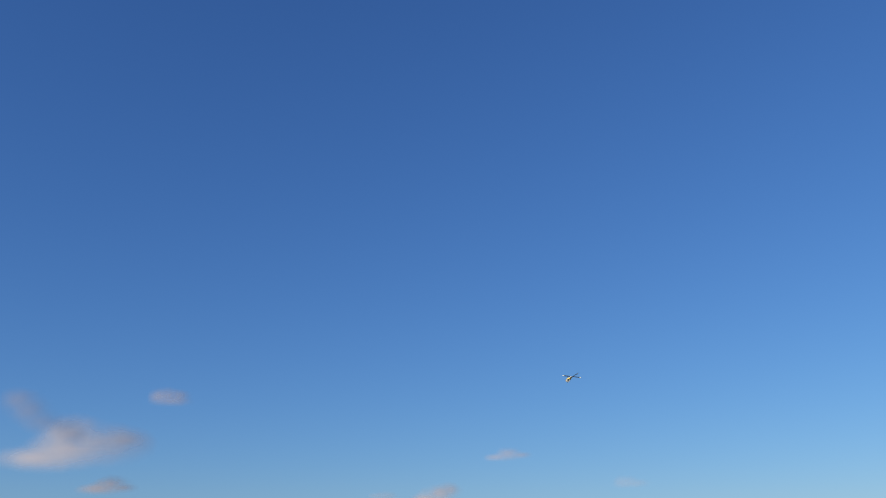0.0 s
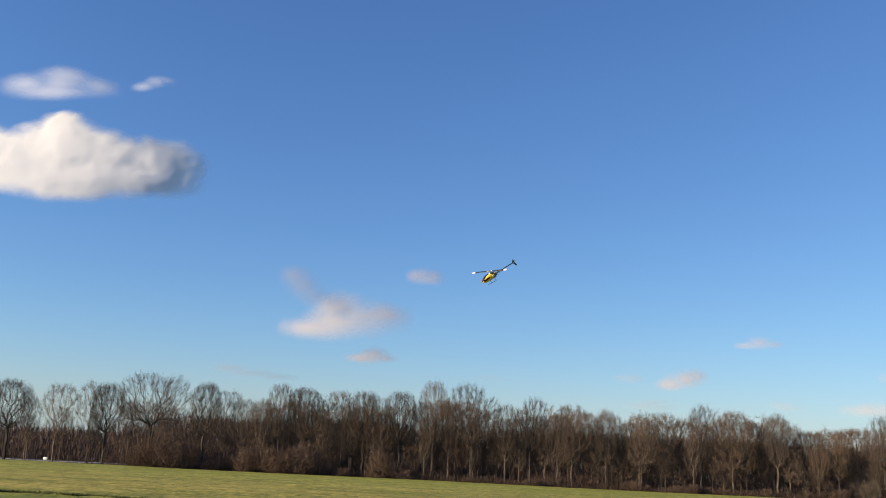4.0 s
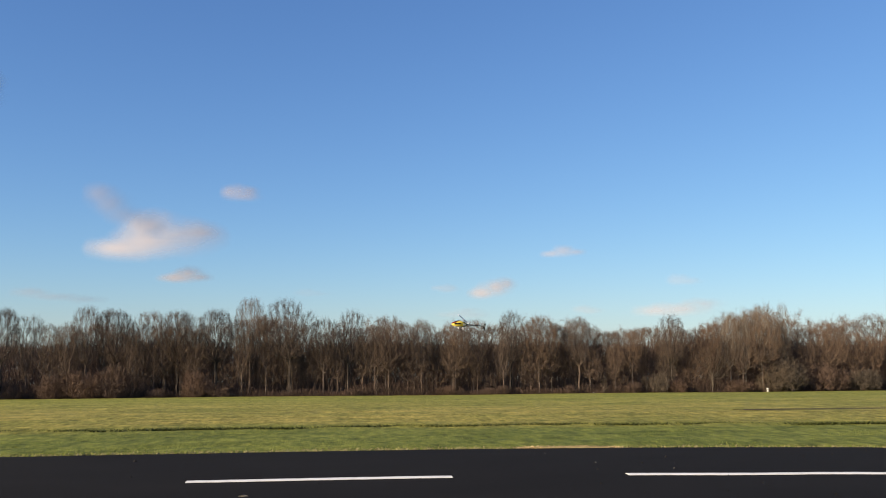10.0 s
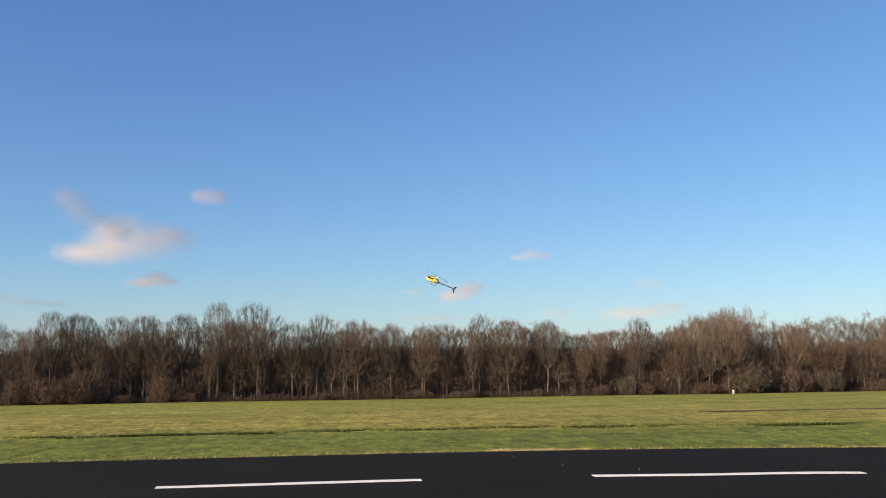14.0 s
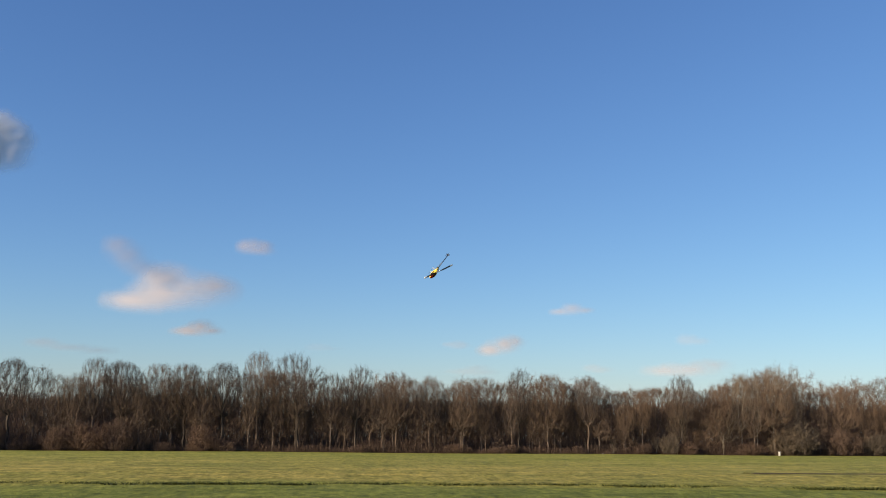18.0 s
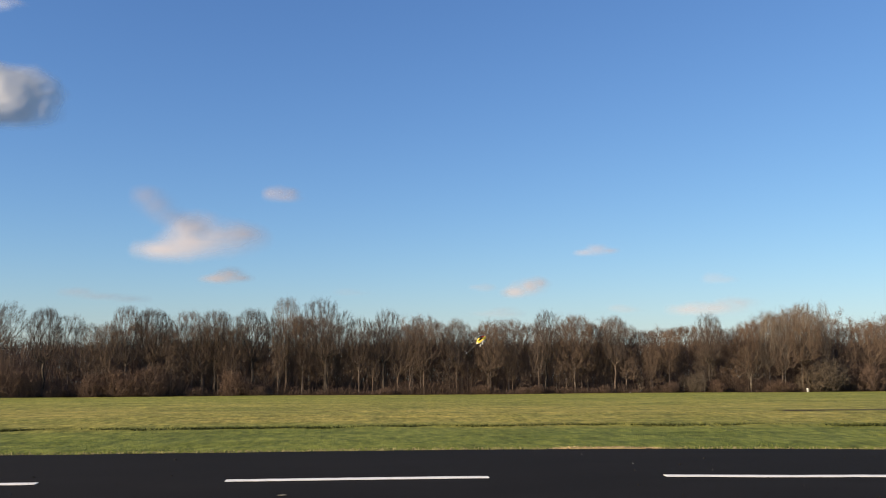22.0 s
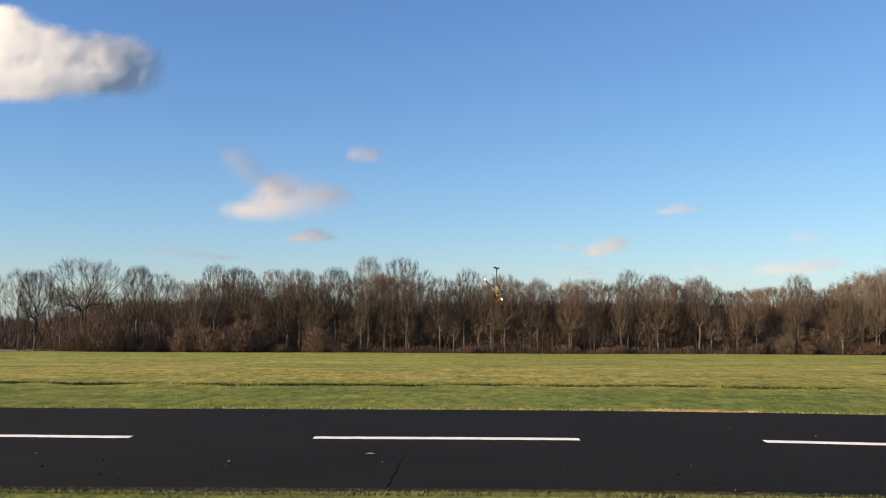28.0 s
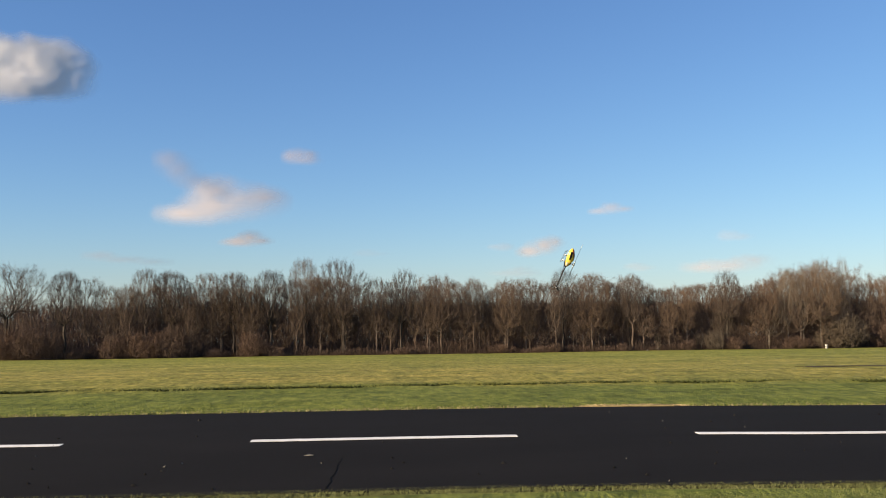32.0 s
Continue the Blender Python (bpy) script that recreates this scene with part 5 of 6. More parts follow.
def motions():
    for cloud, rows in CLOUDS:
        walk(cloud, rows)
    walk(heli, [(t, pose(*row)) for t, *row in [
        (0.0, 19.13, 57.10, 12.18, 50, 9, 103),
        (0.1, 20.20, 56.88, 12.34, 36, -9, 103),
        (0.2, 21.27, 56.66, 12.49, 21, -28, 107),
        (0.3, 22.10, 56.42, 12.72, -14, -38, 124),
        (0.4, 22.93, 56.18, 12.94, -53, -37, 146),
        (0.5, 23.89, 55.81, 12.96, -48, -31, 154),
        (0.6, 24.85, 55.45, 12.98, -44, -25, 163),
        (0.7, 26.02, 54.96, 12.92, -58, -20, 161),
        (0.8, 27.19, 54.48, 12.87, -73, -15, 158),
        (0.9, 28.27, 53.95, 12.84, -78, -13, 151),
        (1.0, 29.35, 53.43, 12.80, -82, -11, 144),
        (1.1, 30.22, 52.96, 12.82, -77, -14, 131),
        (1.2, 31.09, 52.49, 12.83, -70, -16, 117),
        (1.3, 30.94, 51.59, 12.83, -68, -16, 101),
        (1.4, 30.78, 50.69, 12.83, -65, -16, 85),
        (1.5, 29.93, 49.99, 13.04, -72, -16, 81),
        (1.6, 29.07, 49.28, 13.25, -79, -17, 78),
        (1.7, 27.26, 48.99, 13.55, -63, -7, 52),
        (1.8, 25.45, 48.71, 13.85, -53, 9, 29),
        (1.9, 22.65, 47.64, 13.81, -113, 0, -32),
        (2.0, 19.85, 46.58, 13.76, -149, -52, -70),
        (2.1, 16.95, 45.62, 13.36, -96, -44, -144),
        (2.2, 14.04, 44.65, 12.95, -83, -11, 175),
        (2.3, 11.59, 44.85, 12.68, -88, 16, -175),
        (2.4, 9.14, 45.05, 12.41, -89, 43, -166),
        (2.5, 6.84, 44.86, 12.21, -104, 55, -127),
        (2.6, 4.53, 44.67, 12.02, -100, 70, -73),
        (2.7, 2.84, 44.33, 11.92, -17, 66, -29),
        (2.8, 1.15, 43.98, 11.83, 29, 50, -23),
        (2.9, -0.08, 43.45, 11.71, -22, 53, -50),
        (3.0, -1.31, 42.91, 11.60, -67, 42, -70),
        (3.1, -1.66, 41.26, 10.65, -69, 18, -86),
        (3.2, -2.01, 39.60, 9.70, -65, -6, -101),
        (3.3, -1.92, 38.03, 8.52, -122, -5, -90),
        (3.4, -1.82, 36.46, 7.33, -177, 4, -84),
        (3.5, -1.53, 34.75, 6.83, 147, -3, -41),
        (3.6, -1.25, 33.04, 6.32, 115, 16, -2),
        (3.7, -1.29, 32.95, 6.57, 135, -39, -14),
        (3.8, -1.33, 32.87, 6.81, -126, -65, -108),
        (3.9, -1.21, 32.82, 6.90, -59, -27, -178),
        (4.0, -1.10, 32.77, 6.99, -48, 29, 166),
        (4.1, -0.93, 32.80, 6.94, 45, 80, -81),
        (4.2, -0.77, 32.82, 6.90, 97, 21, -8),
        (4.3, -0.61, 32.86, 6.61, 105, -22, -38),
        (4.4, -0.46, 32.89, 6.32, 149, -49, -94),
        (4.5, -0.30, 32.92, 6.04, -159, -29, -158),
        (4.6, -0.15, 32.97, 5.82, -146, -62, -173),
        (4.7, -0.02, 33.04, 5.57, -49, -73, 91),
        (4.8, 0.09, 33.15, 5.28, -14, -43, 57),
        (4.9, 0.19, 33.27, 4.97, -8, -8, 54),
        (5.0, 0.28, 33.41, 4.64, -6, 26, 55),
        (5.1, 0.36, 33.55, 4.29, -6, 61, 58),
        (5.2, 0.43, 33.70, 3.94, -170, 85, -101),
        (5.3, 0.50, 33.84, 3.60, 178, 51, -108),
        (5.4, 0.57, 33.97, 3.27, 177, 17, -102),
        (5.5, 0.64, 34.09, 2.95, 175, -17, -94),
        (5.6, 0.71, 34.18, 2.67, 171, -50, -83),
        (5.7, 0.79, 34.25, 2.41, 131, -81, -35),
        (5.8, 0.88, 34.28, 2.20, 17, -62, 86),
        (5.9, 0.97, 34.28, 2.03, 10, -29, 102),
        (6.0, 1.09, 34.23, 1.92, 9, 4, 113),
        (6.1, 1.21, 34.13, 1.88, 11, 37, 125),
        (6.2, 1.36, 33.97, 1.90, 25, 69, 147),
        (6.3, 1.53, 33.76, 2.00, 148, 74, -81),
        (6.4, 1.72, 33.47, 2.19, 170, 43, -52),
        (6.5, 1.94, 33.11, 2.47, 173, 10, -40),
        (6.6, 2.20, 32.68, 2.83, 169, -13, -48),
        (6.7, 2.46, 32.24, 3.18, 167, -37, -55),
        (6.8, 2.72, 31.81, 3.54, 170, -60, -66),
        (6.9, 2.90, 31.34, 3.83, -54, -48, 169),
        (7.0, 3.09, 30.86, 4.08, -84, 20, 174),
        (7.1, 3.33, 31.06, 4.29, -1, 72, -138),
        (7.2, 3.57, 31.27, 4.47, 98, 35, -14),
        (7.3, 3.71, 31.47, 4.46, 101, -23, -28),
        (7.4, 3.85, 31.66, 4.46, 156, -72, -88),
        (7.5, 3.96, 31.89, 4.16, -127, -40, -163),
        (7.6, 4.08, 32.11, 3.85, -113, 6, -174),
        (7.7, 4.32, 32.33, 3.22, -78, 4, -174),
        (7.8, 4.56, 32.54, 2.59, -43, 2, -174),
        (7.9, 4.66, 32.81, 1.80, -63, 2, -161),
        (8.0, 4.75, 33.08, 1.01, -84, 7, -148),
        (8.1, 4.90, 33.20, 0.34, -55, 2, -161),
        (8.2, 5.04, 33.33, -0.33, -26, 4, -175),
        (8.3, 5.07, 33.41, -0.28, -29, 4, -175),
        (8.4, 5.10, 33.50, -0.24, -32, 4, -175),
        (8.5, 4.90, 31.69, 0.16, -19, 11, -143),
        (8.6, 4.74, 29.80, 0.43, 11, -4, -153),
        (8.7, 4.63, 28.91, 0.76, 52, -10, 161),
        (8.8, 4.66, 28.44, 0.91, 79, -6, 175),
        (8.9, 4.83, 28.89, 1.16, 140, -38, 167),
        (9.0, 4.88, 29.66, 1.12, 168, -60, 76),
        (9.1, 5.13, 31.00, 1.30, -121, -9, -8),
        (9.2, 5.25, 32.20, 1.51, -136, 0, -40),
        (9.3, 5.21, 33.25, 1.84, -172, -18, -103),
        (9.4, 5.19, 34.41, 2.22, -107, -14, -172),
        (9.5, 5.34, 35.31, 2.32, -57, 40, -155),
        (9.6, 5.33, 35.61, 2.48, 60, 73, -28),
        (9.7, 5.40, 35.89, 2.45, 71, 27, -46),
        (9.8, 5.48, 36.16, 2.42, 94, -15, -70),
        (9.9, 5.31, 36.47, 2.32, 42, 18, -120),
        (10.0, 5.14, 36.79, 2.22, -14, -7, -174),
        (10.1, 5.31, 36.96, 2.26, 0, -0, -107),
        (10.2, 5.49, 37.12, 2.30, 12, -11, -40),
        (10.3, 5.56, 37.28, 2.29, -4, 31, -5),
        (10.4, 5.64, 37.44, 2.28, 32, 72, 64),
        (10.5, 5.71, 37.69, 2.41, -150, 35, -144),
        (10.6, 5.79, 37.94, 2.55, -120, -33, -169),
        (10.7, 5.99, 38.10, 2.42, -174, -46, -82),
        (10.8, 6.18, 38.26, 2.29, 162, -9, -20),
        (10.9, 6.32, 38.43, 2.20, 91, 34, -49),
        (11.0, 6.46, 38.60, 2.12, 6, 11, -100),
        (11.1, 6.55, 38.67, 2.41, -14, 18, -138),
        (11.2, 6.64, 38.74, 2.71, -34, 10, -177),
        (11.3, 6.88, 38.76, 3.15, 23, 83, -134),
        (11.4, 7.12, 38.77, 3.60, 152, 19, -18),
        (11.5, 7.17, 38.76, 3.90, 172, -36, 26),
        (11.6, 7.22, 38.74, 4.20, 80, -70, 154),
        (11.7, 7.19, 38.91, 4.34, 166, -21, 95),
        (11.8, 7.17, 39.08, 4.47, -154, 36, 114),
        (11.9, 7.14, 39.15, 4.35, 49, 64, -18),
        (12.0, 7.11, 39.23, 4.22, 12, -9, -21),
        (12.1, 7.02, 39.24, 4.29, 4, 17, -77),
        (12.2, 6.92, 39.25, 4.37, -25, 23, -142),
        (12.3, 6.79, 39.27, 4.34, -55, -9, -147),
        (12.4, 6.66, 39.28, 4.32, -90, -39, -134),
        (12.5, 6.69, 39.29, 4.15, -172, -44, -77),
        (12.6, 6.72, 39.30, 3.98, 135, -6, -56),
        (12.7, 6.89, 39.25, 3.79, 156, 12, -67),
        (12.8, 7.06, 39.19, 3.60, 176, 32, -71),
        (12.9, 7.32, 39.17, 3.68, 174, 18, -126),
        (13.0, 7.58, 39.15, 3.77, -176, 9, -178),
        (13.1, 7.81, 39.11, 4.00, -176, -11, -124),
        (13.2, 8.03, 39.07, 4.23, 166, -22, -65),
        (13.3, 7.93, 39.07, 4.44, -179, -33, -93),
        (13.4, 7.83, 39.07, 4.66, -157, -37, -126),
        (13.5, 7.39, 39.09, 4.74, -128, -27, -110),
        (13.6, 6.96, 39.11, 4.82, -99, -26, -92),
        (13.7, 6.66, 39.22, 4.69, -167, -35, -53),
        (13.8, 6.36, 39.33, 4.56, 136, -8, -28),
        (13.9, 6.02, 39.36, 4.47, 108, -76, 24),
        (14.0, 5.68, 39.40, 4.37, -7, -27, 161),
        (14.1, 5.81, 39.37, 4.59, -14, 2, -176),
        (14.2, 5.94, 39.35, 4.81, -9, 32, -152),
        (14.3, 6.07, 39.32, 5.03, 19, 55, -111),
        (14.4, 6.20, 39.29, 5.25, 70, 52, -48),
        (14.5, 6.19, 39.30, 5.38, 119, 54, 12),
        (14.6, 6.20, 39.32, 5.53, 148, 32, 49),
        (14.7, 6.23, 39.36, 5.70, 157, 2, 68),
        (14.8, 6.29, 39.42, 5.90, 158, -30, 81),
        (14.9, 6.36, 39.48, 6.10, 146, -62, 100),
        (15.0, 6.44, 39.56, 6.32, 46, -75, -155),
        (15.1, 6.53, 39.65, 6.55, 10, -44, -116),
        (15.2, 6.63, 39.75, 6.79, 3, -10, -109),
        (15.3, 6.73, 39.85, 7.03, -1, 24, -109),
        (15.4, 6.83, 39.96, 7.27, -10, 58, -116),
        (15.5, 6.93, 40.06, 7.50, -108, 80, 144),
        (15.6, 7.02, 40.17, 7.73, -159, 50, 90),
        (15.7, 7.11, 40.27, 7.95, -162, 17, 79),
        (15.8, 7.18, 40.38, 8.16, -158, -16, 68),
        (15.9, 7.23, 40.47, 8.36, -142, -45, 47),
        (16.0, 7.27, 40.56, 8.53, -96, -60, -7),
        (16.1, 7.29, 40.63, 8.69, -52, -45, -61),
        (16.2, 7.28, 40.70, 8.82, -40, -18, -87),
        (16.3, 7.24, 40.75, 8.92, -42, 9, -109),
        (16.4, 7.17, 40.79, 8.99, -56, 31, -137),
        (16.5, 7.07, 40.81, 9.03, -84, 40, -179),
        (16.6, 6.90, 40.77, 9.06, -65, 30, -118),
        (16.7, 6.73, 40.74, 9.08, -65, 12, -68),
        (16.8, 6.56, 40.71, 9.10, -78, 0, -19),
        (16.9, 6.51, 40.78, 9.12, -122, -26, -48),
        (17.0, 6.46, 40.85, 9.14, -169, -63, -50),
        (17.1, 6.11, 40.85, 9.39, -92, -50, -143),
        (17.2, 5.76, 40.85, 9.64, -81, -10, -174),
        (17.3, 5.62, 40.82, 9.63, -66, 47, 172),
        (17.4, 5.49, 40.78, 9.61, 120, 74, -21),
        (17.5, 5.28, 40.80, 9.48, 118, 14, -27),
        (17.6, 5.08, 40.81, 9.36, 123, -46, -33),
        (17.7, 4.80, 40.88, 8.96, -152, -63, -124),
        (17.8, 4.52, 40.94, 8.56, -113, -23, -170),
        (17.9, 4.29, 41.04, 7.97, -115, 16, -173),
        (18.0, 4.06, 41.15, 7.38, -121, 55, -179),
        (18.1, 3.90, 41.08, 6.61, -116, 70, -178),
        (18.2, 3.74, 41.02, 5.84, -93, 85, -159),
        (18.3, 3.61, 40.96, 4.91, -66, 84, -131),
        (18.4, 3.48, 40.90, 3.98, -48, 82, -113),
        (18.5, 3.35, 40.78, 2.94, -94, 71, -116),
        (18.6, 3.23, 40.66, 1.90, -124, 63, -101),
        (18.7, 3.20, 40.54, 1.12, -152, 54, -99),
        (18.8, 3.18, 40.43, 0.35, -176, 46, -92),
        (18.9, 3.21, 40.23, 0.27, 171, 46, -97),
        (19.0, 3.23, 40.03, 0.20, 158, 45, -101),
        (19.1, 3.34, 39.78, 0.56, 170, 37, -100),
        (19.2, 3.44, 39.54, 0.92, -178, 29, -102),
        (19.3, 3.65, 39.32, 1.06, 121, 22, -107),
        (19.4, 3.86, 39.11, 1.19, 63, 14, -103),
        (19.5, 4.04, 38.90, 1.25, 56, 13, -102),
        (19.6, 4.21, 38.69, 1.31, 48, 13, -101),
        (19.7, 4.36, 38.45, 1.55, 115, 12, -101),
        (19.8, 4.52, 38.22, 1.79, -178, 11, -101),
        (19.9, 4.59, 37.99, 2.22, -169, -14, -72),
        (20.0, 4.67, 37.77, 2.65, -173, -40, -40),
        (20.1, 4.55, 37.82, 2.95, -141, -36, -114),
        (20.2, 4.44, 37.88, 3.25, -133, -12, -172),
        (20.3, 4.28, 37.88, 3.30, -164, 10, -118),
        (20.4, 4.12, 37.87, 3.34, -166, 47, -66),
        (20.5, 4.02, 38.01, 3.28, -179, 10, -67),
        (20.6, 3.93, 38.14, 3.21, 166, -26, -59),
        (20.7, 3.75, 38.24, 2.82, -92, -84, -144),
        (20.8, 3.57, 38.34, 2.42, -7, -24, 148),
        (20.9, 3.42, 38.49, 1.92, -35, -11, 159),
        (21.0, 3.27, 38.64, 1.42, -60, 6, 163),
        (21.1, 3.15, 38.72, 0.73, -13, 29, -156),
        (21.2, 3.02, 38.81, 0.04, 38, 13, -110),
        (21.3, 2.95, 38.90, -0.23, 16, 12, -105),
        (21.4, 2.88, 38.99, -0.49, -7, 13, -99),
        (21.5, 3.23, 38.97, -0.10, 5, 18, -57),
        (21.6, 3.59, 38.95, 0.30, 17, 15, -15),
        (21.7, 3.98, 38.96, 0.68, 8, 48, -46),
        (21.8, 4.37, 38.97, 1.07, -51, 64, -123),
        (21.9, 4.52, 38.95, 1.29, 12, 22, -64),
        (22.0, 4.66, 38.92, 1.50, 29, -34, -56),
        (22.1, 4.36, 38.98, 1.90, 90, -43, -81),
        (22.2, 4.05, 39.04, 2.30, 148, -29, -103),
        (22.3, 3.65, 39.10, 2.61, -172, -25, -144),
        (22.4, 3.25, 39.16, 2.93, -146, -0, -173),
        (22.5, 2.84, 39.24, 2.96, -136, 20, -175),
        (22.6, 2.43, 39.32, 2.99, -125, 40, -174),
        (22.7, 2.12, 39.41, 2.80, -127, 54, -171),
        (22.8, 1.81, 39.49, 2.61, -127, 68, -167),
        (22.9, 1.47, 39.60, 2.24, -116, 66, -157),
        (23.0, 1.12, 39.71, 1.87, -106, 63, -149),
        (23.1, 0.82, 39.79, 1.30, -88, 45, -114),
        (23.2, 0.51, 39.87, 0.74, -86, 24, -93),
        (23.3, 0.53, 39.93, 0.57, -27, 32, -46),
        (23.4, 0.55, 40.00, 0.40, 19, 2, -14),
        (23.5, 0.65, 40.02, 0.50, -7, 17, -55),
        (23.6, 0.74, 40.04, 0.59, -36, 10, -97),
        (23.7, 1.26, 40.03, 0.91, -21, 9, -97),
        (23.8, 1.78, 40.02, 1.23, -7, 8, -97),
        (23.9, 1.91, 40.05, 1.65, -65, -42, -101),
        (24.0, 2.05, 40.07, 2.07, 178, -49, -26),
        (24.1, 1.86, 40.02, 2.34, -83, -58, -133),
        (24.2, 1.68, 39.98, 2.61, -56, -9, -170),
        (24.3, 1.54, 39.91, 2.81, -40, 20, -169),
        (24.4, 1.41, 39.83, 3.01, -16, 46, -157),
        (24.5, 1.21, 39.82, 2.96, 43, 71, -88),
        (24.6, 1.02, 39.80, 2.91, 104, 47, -17),
        (24.7, 0.90, 39.71, 2.73, 59, 30, -73),
        (24.8, 0.78, 39.62, 2.56, 43, -6, -104),
        (24.9, 0.48, 39.66, 2.16, -11, 4, -125),
        (25.0, 0.18, 39.69, 1.76, -65, -8, -146),
        (25.1, 0.01, 39.66, 1.25, -31, -42, 153),
        (25.2, -0.16, 39.62, 0.74, 20, -24, 79),
        (25.3, -0.33, 39.58, 0.17, 57, 2, 75),
        (25.4, -0.50, 39.54, -0.39, 97, 26, 89),
        (25.5, -0.51, 39.51, -0.68, 49, 21, 54),
        (25.6, -0.53, 39.47, -0.98, 13, -5, 33),
        (25.7, -0.63, 39.38, -0.61, 22, 19, 46),
        (25.8, -0.73, 39.28, -0.25, 40, 39, 66),
        (25.9, -0.62, 39.21, 0.32, 67, 20, 82),
        (26.0, -0.50, 39.14, 0.88, 87, -4, 87),
        (26.1, -0.46, 39.05, 1.20, 66, -10, 74),
        (26.2, -0.43, 38.96, 1.51, 46, -21, 64),
        (26.3, -0.45, 38.84, 1.80, 29, -24, 86),
        (26.4, -0.47, 38.72, 2.08, 13, -22, 108),
        (26.5, -0.49, 38.60, 2.37, -0, -14, 128),
        (26.6, -0.46, 38.49, 2.62, 4, 18, 134),
        (26.7, -0.38, 38.39, 2.79, 13, 49, 147),
        (26.8, -0.26, 38.29, 2.89, 54, 74, -165),
        (26.9, -0.11, 38.19, 2.92, 142, 63, -67),
        (27.0, 0.07, 38.10, 2.90, 156, 36, -40),
        (27.1, 0.27, 38.01, 2.84, 158, 8, -22),
        (27.2, 0.48, 37.92, 2.74, 155, -20, -4),
        (27.3, 0.70, 37.83, 2.61, 145, -45, 21),
        (27.4, 0.92, 37.74, 2.48, 111, -64, 68),
        (27.5, 1.13, 37.66, 2.34, 53, -60, 140),
        (27.6, 1.32, 37.57, 2.20, 29, -37, 177),
        (27.7, 1.49, 37.48, 2.08, 21, -11, -162),
        (27.8, 1.63, 37.39, 1.98, 18, 18, -146),
        (27.9, 1.73, 37.31, 1.92, 21, 47, -129),
        (28.0, 1.79, 37.21, 1.90, 48, 76, -93),
        (28.1, 1.80, 37.12, 1.94, 163, 67, 29),
        (28.2, 1.75, 37.02, 2.03, 178, 36, 48),
        (28.3, 1.63, 36.92, 2.21, -177, 4, 54),
        (28.4, 1.44, 36.82, 2.47, -171, -28, 54),
        (28.5, 1.17, 36.71, 2.82, -154, -59, 39),
        (28.6, 0.91, 36.61, 3.55, -173, -40, 94),
        (28.7, 0.65, 36.51, 4.29, -167, -19, 132),
        (28.8, 0.39, 36.41, 5.02, -150, -5, 170),
        (28.9, 0.00, 36.28, 5.49, -149, 34, 157),
        (29.0, -0.38, 36.16, 5.97, -172, 71, 126),
        (29.1, -0.66, 36.03, 6.09, 65, 61, 4),
        (29.2, -0.94, 35.91, 6.21, 51, 20, -10),
        (29.3, -1.19, 35.80, 6.21, 65, -22, 6),
        (29.4, -1.44, 35.70, 6.20, 69, -66, 20),
        (29.5, -1.66, 35.61, 6.05, -77, -54, 162),
        (29.6, -1.88, 35.52, 5.90, -89, 2, 169),
        (29.7, -2.12, 35.44, 5.51, -81, 63, -160),
        (29.8, -2.37, 35.37, 5.13, 49, 49, -12),
        (29.9, -2.52, 35.32, 4.57, 65, -3, 7),
        (30.0, -2.67, 35.28, 4.02, 68, -57, 16),
        (30.1, -2.92, 35.09, 3.25, 15, -48, 86),
        (30.2, -3.16, 34.90, 2.48, 0, -17, 120),
        (30.3, -3.33, 34.74, 1.74, -8, -12, 145),
        (30.4, -3.49, 34.58, 1.00, -12, -4, 170),
        (30.5, -3.52, 34.39, 0.95, -12, -6, 170),
        (30.6, -3.54, 34.19, 0.90, -12, -8, 170),
        (30.7, -3.61, 33.96, 1.21, -77, -29, -136),
        (30.8, -3.67, 33.73, 1.52, -133, 8, -93),
        (30.9, -3.41, 33.53, 1.81, -98, 48, -88),
        (31.0, -3.16, 33.33, 2.10, -5, 64, -18),
        (31.1, -2.46, 32.90, 2.50, -74, 28, -76),
        (31.2, -1.75, 32.48, 2.91, -98, -22, -80),
        (31.3, -1.03, 32.09, 3.13, -105, -49, -82),
        (31.4, -0.30, 31.70, 3.36, -119, -75, -75),
        (31.5, 1.03, 31.28, 3.35, -115, -75, -80),
        (31.6, 2.36, 30.86, 3.35, -110, -75, -85),
        (31.7, 3.72, 30.39, 3.16, -121, -75, -77),
        (31.8, 5.09, 29.91, 2.96, -130, -74, -69),
        (31.9, 5.40, 29.43, 2.86, -155, -68, -46),
        (32.0, 5.72, 28.94, 2.75, -168, -60, -34),
    ]])
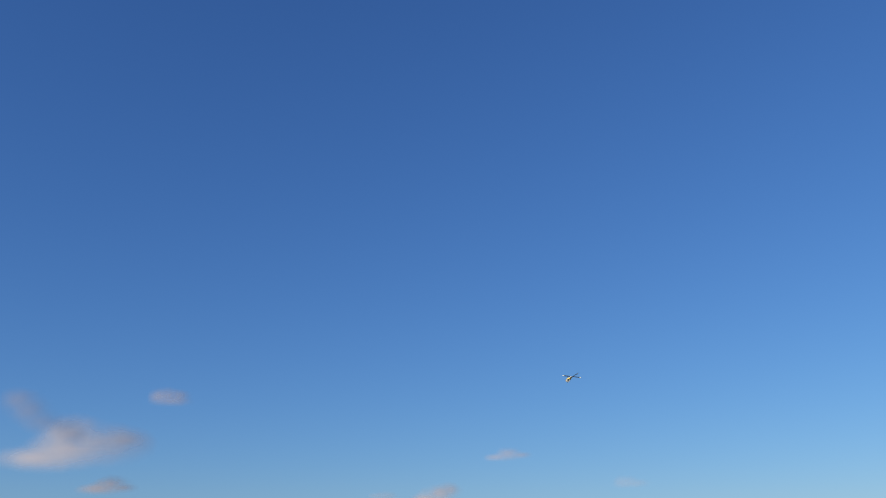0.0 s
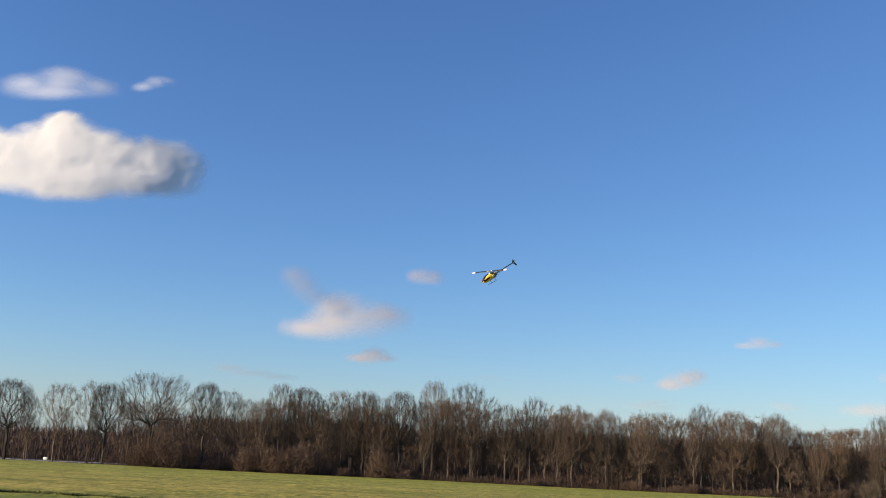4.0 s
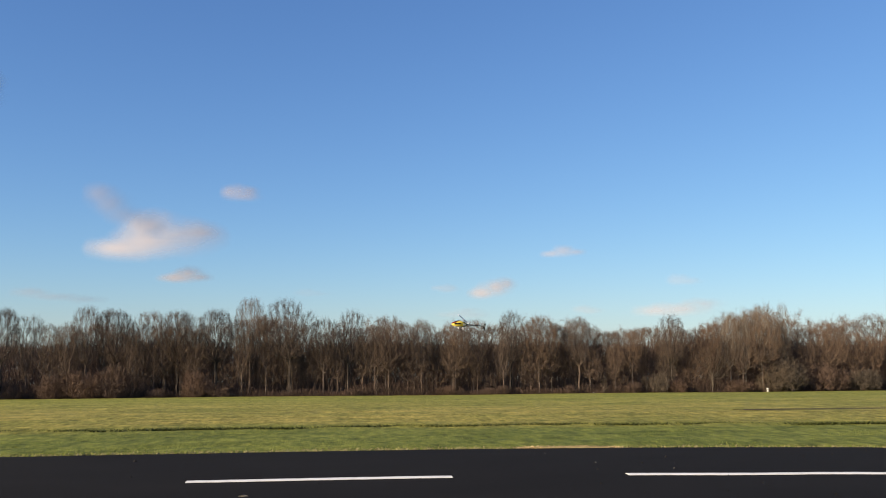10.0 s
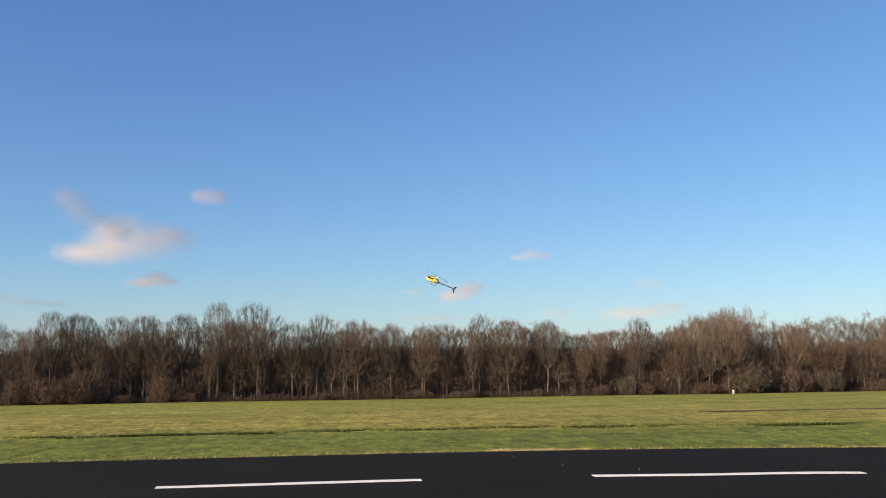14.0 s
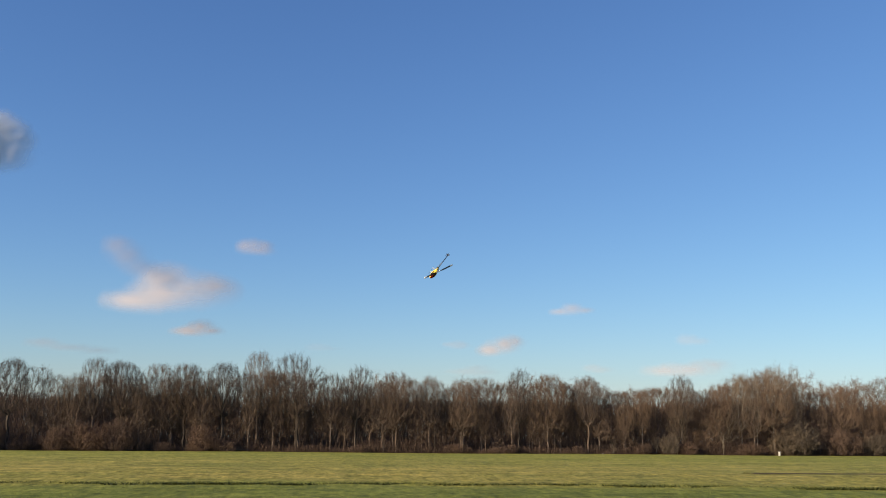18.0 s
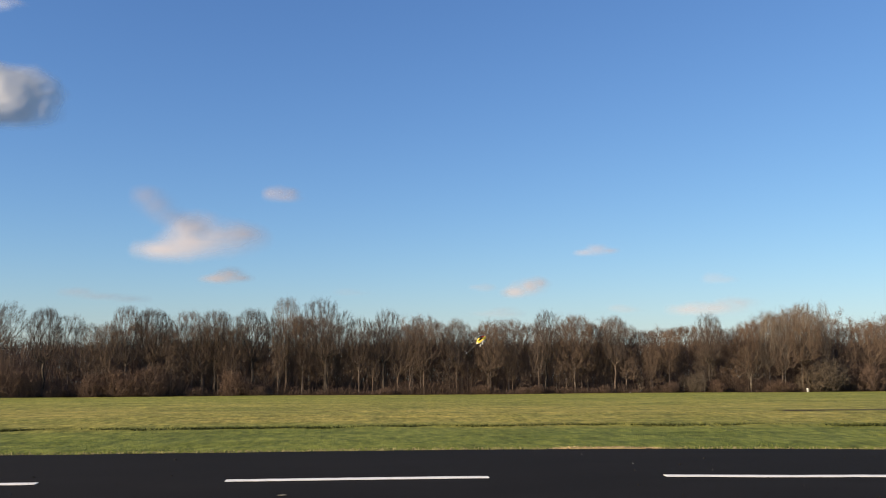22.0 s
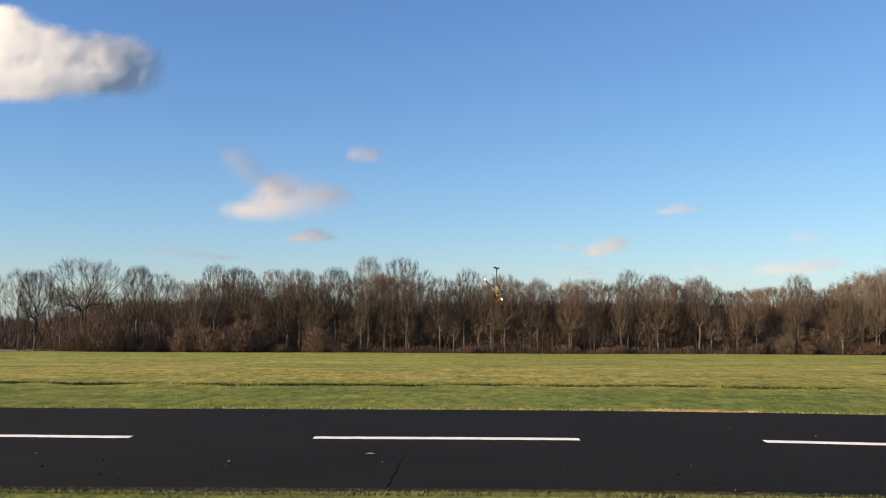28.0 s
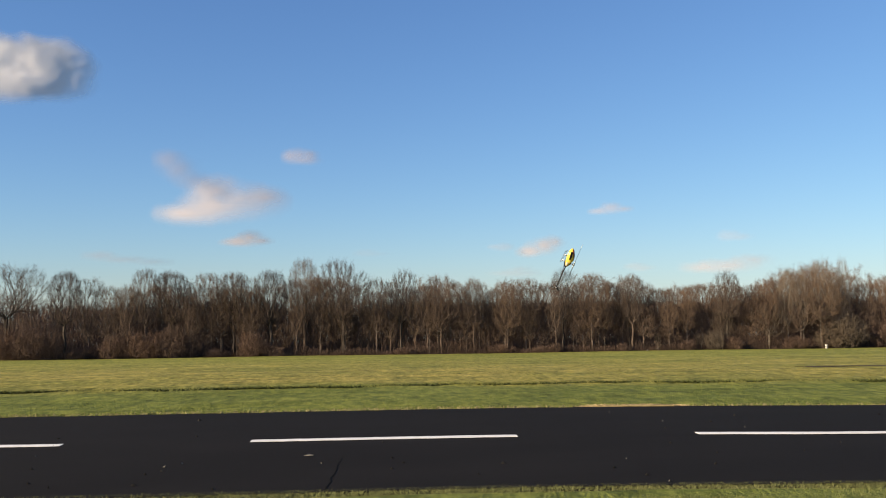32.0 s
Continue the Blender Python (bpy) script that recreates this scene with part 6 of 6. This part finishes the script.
    walk(main_rotor, [(t, pose(-0.03, 0, 0.215, 0, 0, turn)) for t, turn in [
        (0.0, 30), (0.1, -14), (0.2, -57), (0.3, -27), (0.4, 3), (0.5, 32), (0.6, 60), (0.7, 66),
        (0.8, 72), (0.9, 72), (1.0, 72), (1.1, 84), (1.2, 96), (1.3, 105), (1.4, 114), (1.5, 117),
        (1.6, 120), (1.7, 114), (1.8, 108), (1.9, 128), (2.0, 170), (2.1, 138), (2.2, 129), (2.3, 172),
        (2.4, 216), (2.5, 246), (2.6, 276), (2.7, 246), (2.8, 216), (2.9, 252), (3.0, 288), (3.1, 326),
        (3.2, 363), (3.3, 382), (3.4, 402), (3.5, 405), (3.6, 408), (3.7, 404), (3.8, 399), (3.9, 362),
        (4.0, 324), (4.1, 366), (4.2, 408), (4.3, 381), (4.4, 354), (4.5, 327), (4.6, 323), (4.7, 318),
        (4.8, 314), (4.9, 310), (5.0, 305), (5.1, 301), (5.2, 297), (5.3, 292), (5.4, 288), (5.5, 284),
        (5.6, 279), (5.7, 275), (5.8, 270), (5.9, 266), (6.0, 262), (6.1, 257), (6.2, 253), (6.3, 249),
        (6.4, 244), (6.5, 240), (6.6, 249), (6.7, 258), (6.8, 267), (6.9, 312), (7.0, 354), (7.1, 392),
        (7.2, 429), (7.3, 465), (7.4, 501), (7.5, 464), (7.6, 426), (7.7, 394), (7.8, 363), (7.9, 394),
        (8.0, 426), (8.1, 448), (8.2, 471), (8.3, 466), (8.4, 462), (8.5, 464), (8.6, 501), (8.7, 430),
        (8.8, 482), (8.9, 536), (9.0, 602), (9.1, 559), (9.2, 573), (9.3, 635), (9.4, 685), (9.5, 764),
        (9.6, 813), (9.7, 774), (9.8, 735), (9.9, 774), (10.0, 813), (10.1, 789), (10.2, 765), (10.3, 729),
        (10.4, 693), (10.5, 654), (10.6, 615), (10.7, 654), (10.8, 693), (10.9, 702), (11.0, 711), (11.1, 670),
        (11.2, 630), (11.3, 588), (11.4, 546), (11.5, 568), (11.6, 591), (11.7, 602), (11.8, 612), (11.9, 656),
        (12.0, 699), (12.1, 682), (12.2, 666), (12.3, 684), (12.4, 702), (12.5, 741), (12.6, 780), (12.7, 750),
        (12.8, 720), (12.9, 747), (13.0, 774), (13.1, 770), (13.2, 765), (13.3, 795), (13.4, 825), (13.5, 834),
        (13.6, 843), (13.7, 825), (13.8, 807), (13.9, 844), (14.0, 882), (14.1, 874), (14.2, 867), (14.3, 860),
        (14.4, 852), (14.5, 848), (14.6, 844), (14.7, 840), (14.8, 836), (14.9, 832), (15.0, 828), (15.1, 824),
        (15.2, 820), (15.3, 816), (15.4, 812), (15.5, 808), (15.6, 804), (15.7, 800), (15.8, 796), (15.9, 792),
        (16.0, 788), (16.1, 784), (16.2, 780), (16.3, 776), (16.4, 772), (16.5, 768), (16.6, 797), (16.7, 826),
        (16.8, 855), (16.9, 855), (17.0, 855), (17.1, 844), (17.2, 834), (17.3, 873), (17.4, 912), (17.5, 939),
        (17.6, 966), (17.7, 990), (17.8, 1014), (17.9, 1032), (18.0, 1050), (18.1, 1006), (18.2, 963), (18.3, 988),
        (18.4, 1014), (18.5, 1005), (18.6, 996), (18.7, 1006), (18.8, 1017), (18.9, 981), (19.0, 945), (19.1, 957),
        (19.2, 969), (19.3, 1006), (19.4, 1044), (19.5, 1048), (19.6, 1053), (19.7, 1056), (19.8, 1059), (19.9, 1077),
        (20.0, 1095), (20.1, 1072), (20.2, 1050), (20.3, 1042), (20.4, 1035), (20.5, 1014), (20.6, 993), (20.7, 982),
        (20.8, 972), (20.9, 1008), (21.0, 1044), (21.1, 1005), (21.2, 966), (21.3, 950), (21.4, 933), (21.5, 915),
        (21.6, 897), (21.7, 918), (21.8, 939), (21.9, 903), (22.0, 867), (22.1, 843), (22.2, 819), (22.3, 800),
        (22.4, 780), (22.5, 807), (22.6, 834), (22.7, 876), (22.8, 918), (22.9, 903), (23.0, 888), (23.1, 894),
        (23.2, 900), (23.3, 872), (23.4, 843), (23.5, 846), (23.6, 849), (23.7, 874), (23.8, 900), (23.9, 918),
        (24.0, 936), (24.1, 951), (24.2, 966), (24.3, 948), (24.4, 930), (24.5, 956), (24.6, 981), (24.7, 1008),
        (24.8, 1035), (24.9, 1068), (25.0, 1101), (25.1, 1125), (25.2, 1149), (25.3, 1116), (25.4, 1083), (25.5, 1052),
        (25.6, 1020), (25.7, 999), (25.8, 978), (25.9, 939), (26.0, 900), (26.1, 902), (26.2, 903), (26.3, 906),
        (26.4, 909), (26.5, 912), (26.6, 914), (26.7, 916), (26.8, 919), (26.9, 921), (27.0, 923), (27.1, 926),
        (27.2, 928), (27.3, 930), (27.4, 932), (27.5, 934), (27.6, 937), (27.7, 939), (27.8, 941), (27.9, 944),
        (28.0, 946), (28.1, 948), (28.2, 950), (28.3, 952), (28.4, 955), (28.5, 957), (28.6, 929), (28.7, 901),
        (28.8, 873), (28.9, 916), (29.0, 960), (29.1, 916), (29.2, 873), (29.3, 910), (29.4, 948), (29.5, 987),
        (29.6, 1026), (29.7, 1053), (29.8, 1080), (29.9, 1124), (30.0, 1167), (30.1, 1210), (30.2, 1254), (30.3, 1230),
        (30.4, 1206), (30.5, 1206), (30.6, 1206), (30.7, 1221), (30.8, 1236), (30.9, 1218), (31.0, 1200), (31.1, 1209),
        (31.2, 1218), (31.3, 1233), (31.4, 1248), (31.5, 1226), (31.6, 1203), (31.7, 1236), (31.8, 1269), (31.9, 1275),
        (32.0, 1281),
    ]])
    walk(tail_rotor, [(0.1 * k, pose(-0.95, -0.05, 0.035, 0, 35 + 67 * k, 0)) for k in range(321)])


motions()
